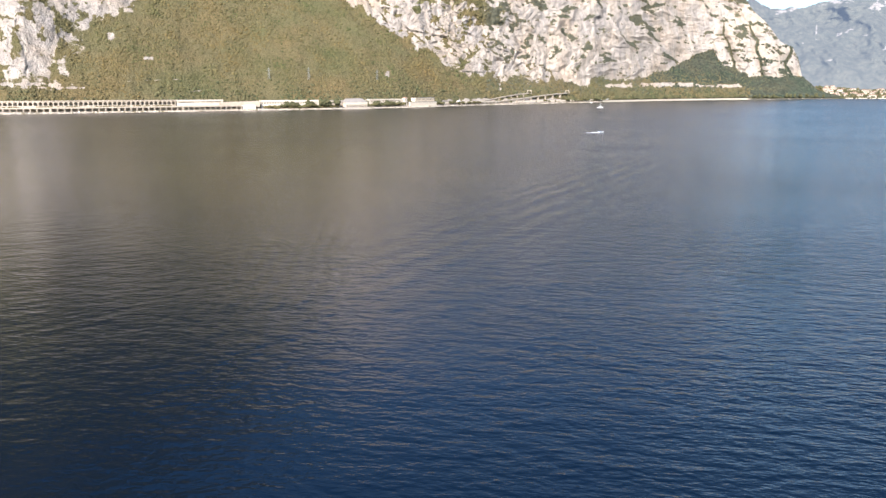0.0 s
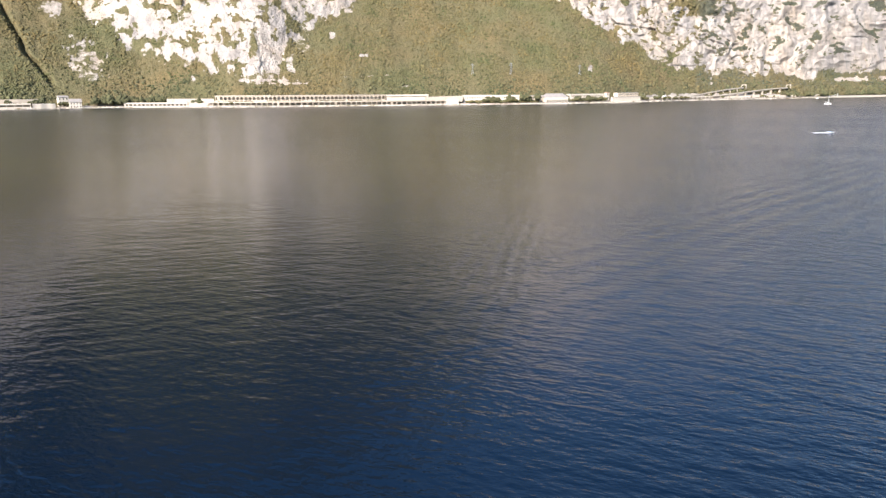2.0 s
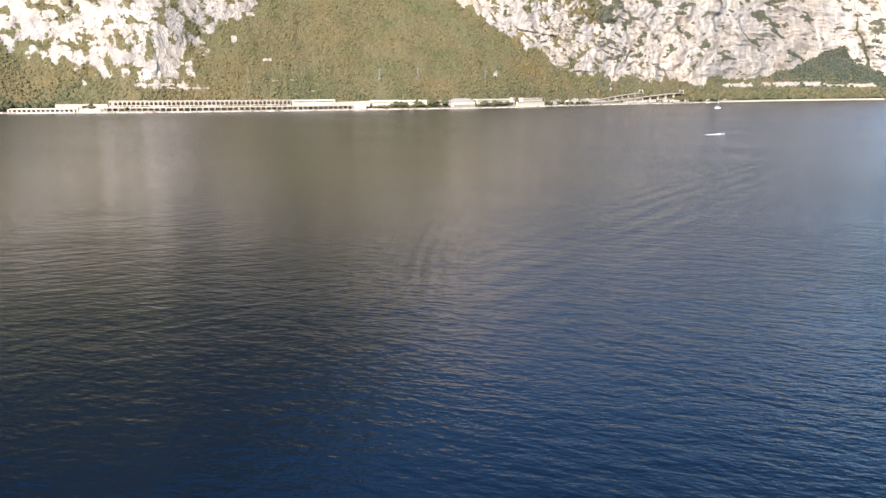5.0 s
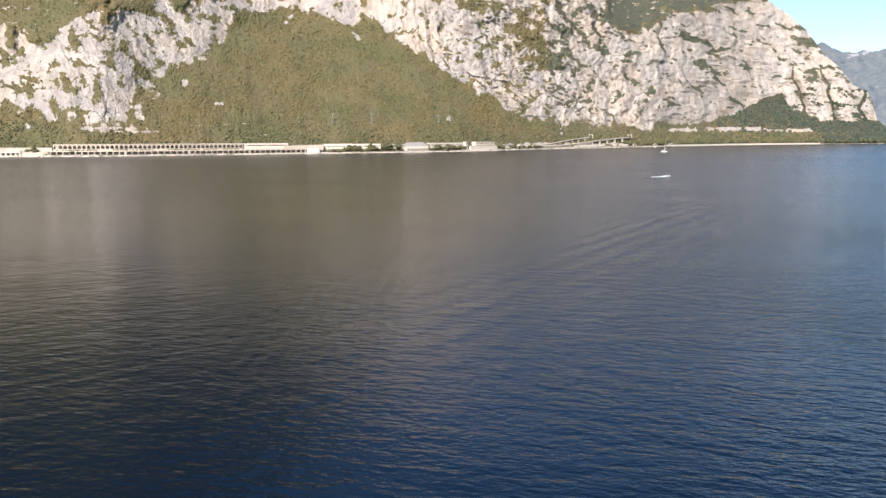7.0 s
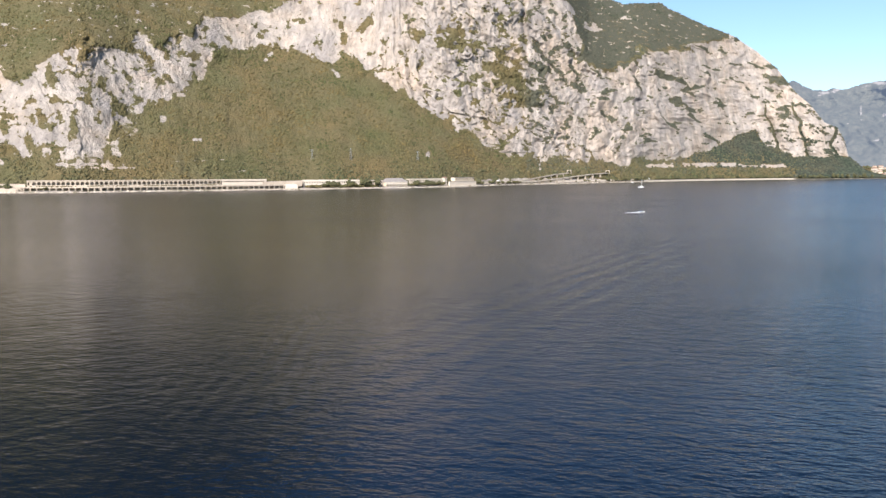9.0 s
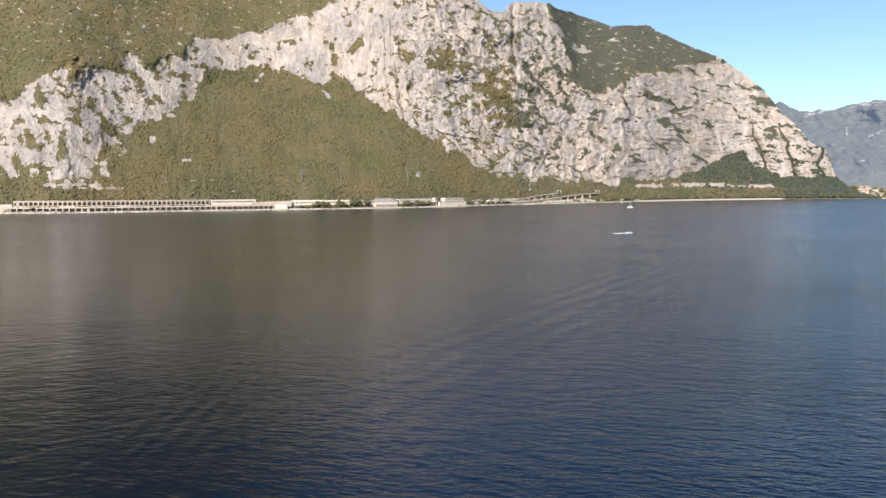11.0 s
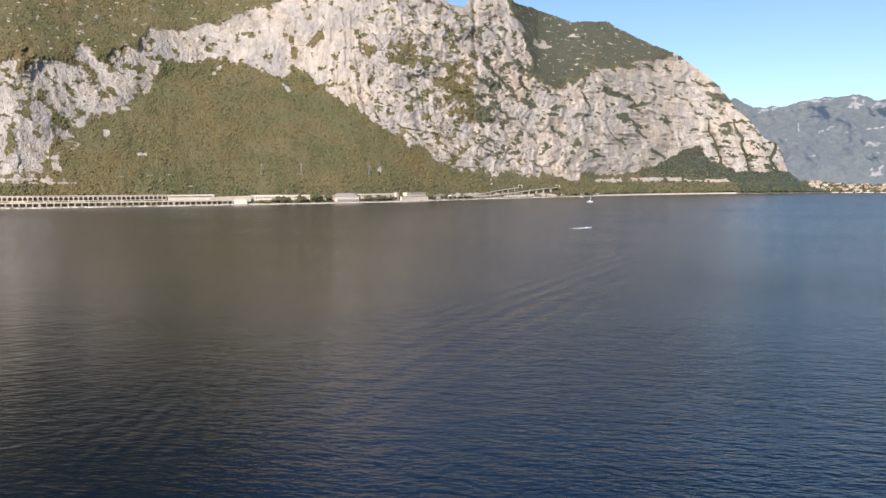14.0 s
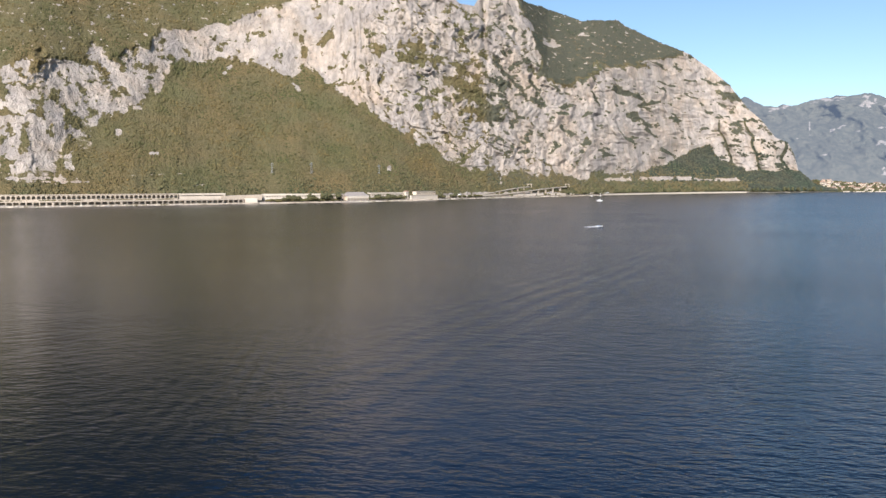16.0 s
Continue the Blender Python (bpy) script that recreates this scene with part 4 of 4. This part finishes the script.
# ---- trees on the bank ----
def tree_shape(seed, h, spread, mat, label, slim=False):
    rng = random.Random(seed)
    g = thing("tree", Matrix.Identity(4), label, "tree", "trees on the shore")
    bm = bmesh.new()

    def limb(p, q, r0, r1, n=6):
        d = (q - p).normalized()
        s = d.orthogonal().normalized()
        t = d.cross(s)
        rings = [[bm.verts.new(c + (s * math.cos(6.283 * k / n) + t * math.sin(6.283 * k / n)) * r) for k in range(n)] for c, r in ((p, r0), (p.lerp(q, 0.5) + s * r0 * 0.5, (r0 + r1) / 2), (q, r1))]
        for a, b in zip(rings, rings[1:]):
            for k in range(n):
                bm.faces.new((a[k], a[(k + 1) % n], b[(k + 1) % n], b[k]))
        bm.faces.new(rings[0])
        bm.faces.new(rings[-1])
    limb(Vector((0, 0, -1)), Vector((0.2, 0.1, h * 0.62)), h * 0.028, h * 0.012)
    tips = []
    for k in range(7):
        a = 6.283 * k / 7 + rng.uniform(-0.3, 0.3)
        z = h * rng.uniform(0.3, 0.6)
        q = Vector((math.cos(a) * spread * rng.uniform(0.4, 0.75), math.sin(a) * spread * rng.uniform(0.4, 0.75), z + h * rng.uniform(0.12, 0.3)))
        limb(Vector((0.1, 0.05, z)), q, h * 0.012, h * 0.004, 5)
        tips.append(q)
    part("trunk", bm, BARK, g)
    shapes, f = crown_shapes(5, seed)
    nrng = np.random.default_rng(seed)
    V, F, base = [], [], 0
    for k in range(46):
        u = nrng.normal(size=3)
        u /= np.linalg.norm(u)
        rad = nrng.uniform(0.45, 1.0)
        c = np.array([u[0] * spread * rad, u[1] * spread * rad, h * (0.62 + (0.40 if slim else 0.33) * u[2] * rad)])
        c[:2] *= 1.0 - 0.5 * max(0, (c[2] / h - 0.6)) / 0.4
        c += nrng.normal(size=3) * 0.25
        V.append(shapes[k % 5] * nrng.uniform(0.11, 0.21) * h * np.array([1, 1, 0.8]) + c)
        F.append(f + base)
        base += len(shapes[0])
    part("crown", soup("crown", np.concatenate(V), np.concatenate(F), mat), mat, g)
    return g


def bank_trees():
    kinds = [tree_shape(1, 9, 4.0, WOOD_B, "broad green lakeside tree on the bank"),
             tree_shape(2, 12, 4.6, WOOD_B, "tall dark green tree on the bank"),
             tree_shape(3, 6, 3.4, WOOD_A, "low olive green shrubby tree on the bank"),
             tree_shape(4, 14, 3.0, WOOD_B, "slim dark green tree on the bank", True)]
    rng = random.Random(12)
    spans = [(-41.4, -39.3, 26, 4, 22, (0, 1, 1, 3)), (-39.3, -36.6, 22, 14, 26, (1, 3, 0)), (-44.2, -42.6, 9, 4, 14, (2, 0)), (-48, -44.6, 14, 14, 22, (2, 0)),
             (-13.9, -9.8, 26, 5, 20, (2, 2, 0)), (-10.6, -8.0, 18, 5, 18, (0, 2, 1)), (-5.6, -3.0, 20, 6, 22, (2, 0)), (-0.2, 1.4, 12, 5, 20, (0, 2)),
             (1.4, 9.5, 12, 3, 10, (2,)), (9.8, 12.6, 22, 6, 30, (0, 1, 2)), (13, 23, 60, 6, 24, (0, 1, 1)), (23, 28.0, 34, 5, 24, (0, 1, 3)), (-33.2, -32.0, 4, 12, 15, (2,)),
             (-35.2, -34.2, 5, 4, 12, (2, 0))]
    first = set()
    for a0, a1, n, o0, o1, pick in spans:
        for _ in range(n):
            k = rng.choice(pick)
            az = rng.uniform(a0, a1)
            m = Matrix.Translation(spot(az, rng.uniform(o0, o1), 2.6)) @ pose(0, 0, 0, 0, 0, rng.uniform(0, 360))
            s = rng.uniform(0.75, 1.2)
            if k not in first:
                first.add(k)
                kinds[k].matrix_basis = m
            else:
                copy_thing(kinds[k], m).scale = (s, s, s * rng.uniform(0.9, 1.1))


bank_trees()


# ---- pylons on the slope ----
def pylon(az, height):
    k = int(np.argmin(np.abs(AZS - az)))
    j = int(np.argmin(np.abs(ZS[:, k] - 50)))
    m = Matrix.Translation(GRID[5 + j, k]) @ pose(0, 0, 0, 0, 0, -az)
    g = thing("pylon", m, "grey steel lattice power pylon among scrub", "pylon", "pylons on the slope")

    def bar(name, p, q, r):
        bm = bmesh.new()
        p, q = Vector(p), Vector(q)
        d = (q - p).normalized()
        s = d.orthogonal().normalized()
        t = d.cross(s)
        ends = [[bm.verts.new(c + s * a * r + t * b * r) for a, b in ((1, 1), (-1, 1), (-1, -1), (1, -1))] for c in (p, q)]
        for i in range(4):
            bm.faces.new((ends[0][i], ends[0][(i + 1) % 4], ends[1][(i + 1) % 4], ends[1][i]))
        bm.faces.new(ends[0])
        bm.faces.new(ends[1])
        part(name, bm, METAL, g)
    half = lambda z: 1.7 * (1 - z / height) + 0.25
    for sx, sy in ((1, 1), (-1, 1), (-1, -1), (1, -1)):
        bar("leg", (sx * half(0), sy * half(0), -2), (sx * half(height), sy * half(height), height), 0.16)
    for i in range(6):
        z, zz = height * i / 6, height * (i + 1) / 6
        for a, b in (((1, -1), (-1, -1)), ((-1, -1), (1, -1)), ((1, 1), (-1, 1))):
            bar("brace", (a[0] * half(z), a[1] * half(z), z), (b[0] * half(zz), b[1] * half(zz), zz), 0.09)
    for z, w in ((height * 0.78, 3.6), (height * 0.9, 2.8)):
        bar("crossarm", (-w, 0, z), (w, 0, z), 0.16)


pylon(-13.36, 18)
pylon(-10.36, 20)
pylon(-5.1, 17)


# ---- boats ----
def hull_mesh(length, beam, depth, name, mat):
    bm = bmesh.new()
    rows = []
    for k in range(9):
        t = k / 8
        w = beam / 2 * (math.sin(math.pi * min(1, 0.28 + t * 0.72)) ** 0.7 if t < 1 else 0.0)
        if k == 8:
            w = 0.03
        x = -length / 2 + length * t
        lift = 0.25 * depth * t * t
        rows.append([bm.verts.new((x, s * w * f, z + lift)) for s, f, z in ((-1, 1, depth), (-1, 0.8, depth * 0.35), (-1, 0.15, -depth * 0.35), (1, 0.15, -depth * 0.35), (1, 0.8, depth * 0.35), (1, 1, depth))])
    for a, b in zip(rows, rows[1:]):
        for i in range(5):
            bm.faces.new((a[i], a[i + 1], b[i + 1], b[i]))
        bm.faces.new((a[5], a[0], b[0], b[5]))
    bm.faces.new(rows[0])
    bm.faces.new(rows[-1])
    return mesh_of(bm, name, mat)


def rod(p, q, r, n=8):
    bm = bmesh.new()
    p, q = Vector(p), Vector(q)
    d = (q - p).normalized()
    s = d.orthogonal().normalized()
    t = d.cross(s)
    rings = [[bm.verts.new(c + (s * math.cos(6.283 * k / n) + t * math.sin(6.283 * k / n)) * rr) for k in range(n)] for c, rr in ((p, r), (q, r * 0.7))]
    for k in range(n):
        bm.faces.new((rings[0][k], rings[0][(k + 1) % n], rings[1][(k + 1) % n], rings[1][k]))
    bm.faces.new(rings[0])
    bm.faces.new(rings[1])
    return bm


def afloat(az, r, heading):
    a = radians(az)
    return Matrix.Translation((r * math.sin(a), r * math.cos(a), 0)) @ pose(0, 0, 0, 0, 0, heading)


def sailing_boat():
    g = thing("sailing_boat", afloat(12.38, 1265, 12), "white sailing boat lying with bare mast on the lake", "boat")
    part("hull", hull_mesh(10.5, 3.2, 1.2, "hull", HULL), HULL, g)
    part("cabin", block(-1.5, 2.6, -1.0, 1.0, 1.15, 1.85, 0.2), HULL, g)
    part("mast", rod((0.9, 0, 1.0), (0.9, 0, 14.5), 0.24), HULL, g)
    part("boom", rod((0.8, 0, 2.6), (-4.0, 0, 2.7), 0.1), METAL, g)
    part("sail", rod((0.5, 0, 2.9), (-3.8, 0, 2.95), 0.28), HULL, g, "furled white sail on the boom")
    part("forestay", rod((0.9, 0, 14.2), (5.1, 0, 1.6), 0.03, 5), METAL, g)
    part("backstay", rod((0.9, 0, 14.2), (-5.1, 0, 1.4), 0.03, 5), METAL, g)


def motor_boat():
    az, r, heading = 12.4, 492, 26
    g = thing("motor_boat", afloat(az, r, heading), "small white motor boat under way on the lake", "boat")
    part("hull", hull_mesh(4.6, 1.8, 0.5, "hull", HULL), HULL, g)
    part("windscreen", block(0.3, 0.8, -0.65, 0.65, 0.5, 0.95, 0.05, 0.1), PANE, g)
    part("deck", block(0.8, 1.9, -0.55, 0.55, 0.52, 0.68, 0.06), HULL, g)
    part("seat", block(-1.2, -0.5, -0.6, 0.6, 0.5, 0.85, 0.08), BLUE_PAINT, g)
    part("outboard_motor", block(-2.7, -2.28, -0.2, 0.2, 0.0, 0.9, 0.1), METAL, g)
    rng = np.random.default_rng(8)
    shapes, f = crown_shapes(4, 44)
    V, F, base = [], [], 0
    for k in range(420):
        t = rng.random() ** 1.7
        side = rng.normal() * (0.5 + 0.5 * t)
        p = np.array([-2.4 - 10 * t, side * 0.7, 0.02])
        V.append(shapes[k % 4] * np.array([0.5, 0.3, 0.12]) * rng.uniform(0.5, 1.4) * (1.2 - 0.8 * t) + p)
        F.append(f + base)
        base += len(shapes[0])
    w = tagged(new("wake", soup("wake", np.concatenate(V), np.concatenate(F), FOAM)), "white foam trail behind the motor boat", "wake", kind="stuff")
    w.matrix_world = afloat(az, r, heading)


sailing_boat()
motor_boat()


# ---- vehicles on the lake road ----
def truck(m, cab_mat):
    g = thing("truck", m, "white box truck with a blue cab on the road", "truck")
    part("box", block(-4.5, 2.0, -1.25, 1.25, 0.95, 3.6, 0.06), HULL, g)
    part("cab", block(2.15, 4.2, -1.2, 1.2, 0.6, 2.9, 0.15, 0.1), cab_mat, g)
    part("windscreen", block(4.12, 4.18, -1.0, 1.0, 1.7, 2.5), PANE, g)
    part("chassis", block(-4.4, 4.0, -0.5, 0.5, 0.55, 0.94), METAL, g)
    wheel = mesh_of(rod((0, -0.15, 0), (0, 0.15, 0), 0.5, 12), "wheel", ASPHALT)
    for x in (-3.0, -1.8, 3.1):
        for y in (-1.05, 1.05):
            part("wheel", wheel, ASPHALT, g).location = (x, y, 0.5)


def car(m, paint, label):
    g = thing("car", m, label, "car", "cars on the lake road")
    part("body", block(-2.1, 2.1, -0.85, 0.85, 0.3, 0.95, 0.12), paint, g)
    part("cabin", block(-1.4, 0.9, -0.75, 0.75, 0.94, 1.45, 0.08, 0.2), PANE, g)
    wheel = mesh_of(rod((0, -0.1, 0), (0, 0.1, 0), 0.32, 12), "wheel", ASPHALT)
    for x in (-1.3, 1.35):
        for y in (-0.8, 0.8):
            part("wheel", wheel, ASPHALT, g).location = (x, y, 0.32)


truck(along(1.35, 29, 6.75), BLUE_PAINT)
car(along(3.4, 30, 6.75), HULL, "white car on the lake road")
car(along(3.9, 30, 6.75), HULL, "white car on the lake road")
car(along(2.3, 33, 6.75), METAL, "grey car on the lake road")


# ---- the town at the far end of the lake ----
def town():
    rng = random.Random(31)
    # low green ground under the houses
    cols, rows = 160, 24
    az = np.linspace(26.2, 54, cols)
    v = np.linspace(0, 1, rows)[:, None]
    A = np.broadcast_to(az, (rows, cols))
    arc = np.radians(A) * 3100
    R = 2960 + v * 700 + 0 * A
    Z = -1.5 + 1.8 * np.clip(v * 30, 0, 1) + v * 58 * (0.75 + 0.3 * np.sin(arc / 160)) + fbm(arc / 60, v * 8 + 0 * A, 3, 5) * 3 * v
    P = np.stack([R * np.sin(np.radians(A)), R * np.cos(np.radians(A)), Z], -1)
    tagged(new("ground", grid_mesh("ground", P, MOUNTAIN, np.full((rows, cols), 0.12))), "green town hillside rising from the lake", "ground", kind="structure")

    def ground(a, t):
        i, j = min(rows - 1, int(t * (rows - 1))), int((a - 26.2) / 27.8 * (cols - 1))
        return Vector(P[i, j])
    sorts = [(12, 9, 7, 2, 3, PLASTER, TILE, "white town house with a terracotta roof"), (16, 11, 9, 3, 4, CREAM, TILE, "cream town house with a terracotta roof"),
             (22, 12, 12, 4, 6, PALE_CONCRETE, TILE, "pale apartment house with a red roof"), (10, 8, 6, 2, 2, PLASTER, GREY_ROOF, "small white house with a grey roof")]
    protos = []
    spots = []
    while len(spots) < 115:
        a, t = rng.uniform(27.8, 34.5), rng.random() * 0.95
        if a < 30 and t < 0.1 or a > 32 and rng.random() < 0.15:
            continue
        spots.append((a, t))
    for i, (a, t) in enumerate(sorted(spots)):
        k = rng.choice((0, 0, 1, 2, 3, 3, 3)) if i > 3 else i
        m = Matrix.Translation(ground(a, t) + Vector((0, 0, 0.3))) @ pose(0, 0, 0, 0, 0, -a + rng.uniform(-35, 35))
        if i < 4:
            w, d, h, fl, nx, wm, rm, lab = sorts[i]
            protos.append(house(m, w, d, h, fl, nx, wm, rm, lab, 2.4, 1.5, "houses of the town", "town_house"))
        else:
            s = rng.uniform(0.65, 1.0)
            copy_thing(protos[k], m).scale = (s, s, s)
    # the round pale tank or chapel above the roofs
    g = thing("round_building", Matrix.Translation(ground(33.4, 0.95)), "round pale domed building above the town", "building")
    bm = bmesh.new()
    bmesh.ops.create_cone(bm, cap_ends=True, segments=24, radius1=13, radius2=13, depth=16)
    bmesh.ops.translate(bm, verts=bm.verts, vec=(0, 0, 8))
    part("drum", bm, PLASTER, g)
    bm = bmesh.new()
    bmesh.ops.create_uvsphere(bm, u_segments=24, v_segments=8, radius=13.4)
    for q in bm.verts:
        q.co = Vector((q.co.x, q.co.y, 16 + max(0, q.co.z) * 0.35))
    part("dome", bm, PALE_CONCRETE, g)
    # trees between the houses
    nrng = np.random.default_rng(77)
    pts = np.array([ground(a, t)[:] for a, t in zip(nrng.uniform(26.3, 45, 2600), nrng.random(2600) ** 1.2)])
    pts[:, 2] += 2.5
    pts[:, :2] += nrng.normal(size=(2600, 2)) * 8
    scatter("town_trees", pts, nrng.uniform(3, 6.5, 2600), WOOD_B, "green garden trees between the houses", 21)
    strip_pts = [(2952, -1.5), (2952, 2.2), (2962, 2.4), (2962, -1.5)]
    bm = bmesh.new()
    ring = []
    for q in np.linspace(29.2, 52, 60):
        ring.append([bm.verts.new((r * math.sin(radians(q)), r * math.cos(radians(q)), z)) for r, z in strip_pts])
    for p, q in zip(ring, ring[1:]):
        for i in range(4):
            bm.faces.new((p[i], p[(i + 1) % 4], q[(i + 1) % 4], q[i]))
    tagged(new("quay", mesh_of(bm, "quay", PALE_CONCRETE)), "pale stone quay along the town front", "quay", kind="structure")


town()


# ---- small things along the waterline ----
def shore_stones():
    rng = np.random.default_rng(41)
    n = 2600
    az = rng.uniform(-51, 28.3, n)
    off = rng.uniform(-0.6, 2.6, n) + 0.4 * np.sin(az * 3)
    r = shore_r(az) + off
    a = np.radians(az)
    at = np.stack([r * np.sin(a), r * np.cos(a), np.clip(off * 0.6, -0.1, 1.5)], -1)
    scatter("shore_stones", at, rng.lognormal(-0.35, 0.4, n), GRAVEL, "pale boulders and gravel along the waterline", 51, True)["category"] = "stones"


def verge_shrubs():
    rng = np.random.default_rng(43)
    n = 620
    az = np.concatenate([rng.choice([-32.2, -30.9, -28.9, -27.4, -25.2, -24.0, -22.6, -21.2], n // 2) + rng.normal(size=n // 2) * 0.35, rng.uniform(-14, -8.2, n - n // 2)])
    upper = az < -16
    off = np.where(upper, rng.uniform(13.4, 14.9, n), rng.uniform(6, 22, n))
    r, a = shore_r(az) + off, np.radians(az)
    z = np.where(upper, 8.9, 3.2 + off * 0.12)
    at = np.stack([r * np.sin(a), r * np.cos(a), z], -1)
    scatter("verge_shrubs", at, rng.uniform(0.6, 1.5, n) * np.where(upper, 0.8, 1.5), WOOD_A, "olive green shrubs on the verge of the lake road", 53)["category"] = "shrubs"


def jetty():
    g = thing("jetty", along(12.75, -16), "weathered wooden jetty on piles beside the shore", "jetty")
    part("deck", block(-14, 14, -2.0, 2.0, 1.6, 2.0, 0.05), PALE_CONCRETE, g)
    pile = mesh_of(rod((0, 0, -3), (0, 0, 1.6), 0.25), "pile", BARK)
    for k in range(6):
        for y in (-1.6, 1.6):
            part("pile", pile, BARK, g).location = (-13 + 5.2 * k, y, 0)
    part("gangway", block(-1.2, 1.2, 2.0, 17, 1.5, 1.8, 0.04), PALE_CONCRETE, g)
    c = thing("shore_crane", along(13.0, 6, 1.6), "pale steel boat crane with a slanting jib on the shore", "crane")
    part("base", block(-1.5, 1.5, -1.5, 1.5, -0.4, 1.2, 0.1), CONCRETE, c)
    part("mast", rod((0, 0, 1.1), (0, 0, 7.5), 0.4), HULL, c)
    part("jib", rod((0.4, 0, 7.2), (-22, -2, 3.6), 0.45), HULL, c)
    part("stay", rod((0, 0, 7.4), (8, 1, 1.4), 0.15), METAL, c)


def moored_boat():
    g = thing("rowing_boat", afloat(11.75, 1820, 20), "small white boat moored close to the shore", "boat")
    part("hull", hull_mesh(6.5, 2.2, 0.8, "hull", HULL), HULL, g)
    part("canopy", block(-1.2, 1.0, -0.8, 0.8, 0.8, 1.7, 0.15), HULL, g)
    part("bench", block(-2.4, -1.8, -0.8, 0.8, 0.7, 0.85, 0.03), BARK, g)


shore_stones()
verge_shrubs()
jetty()
moored_boat()
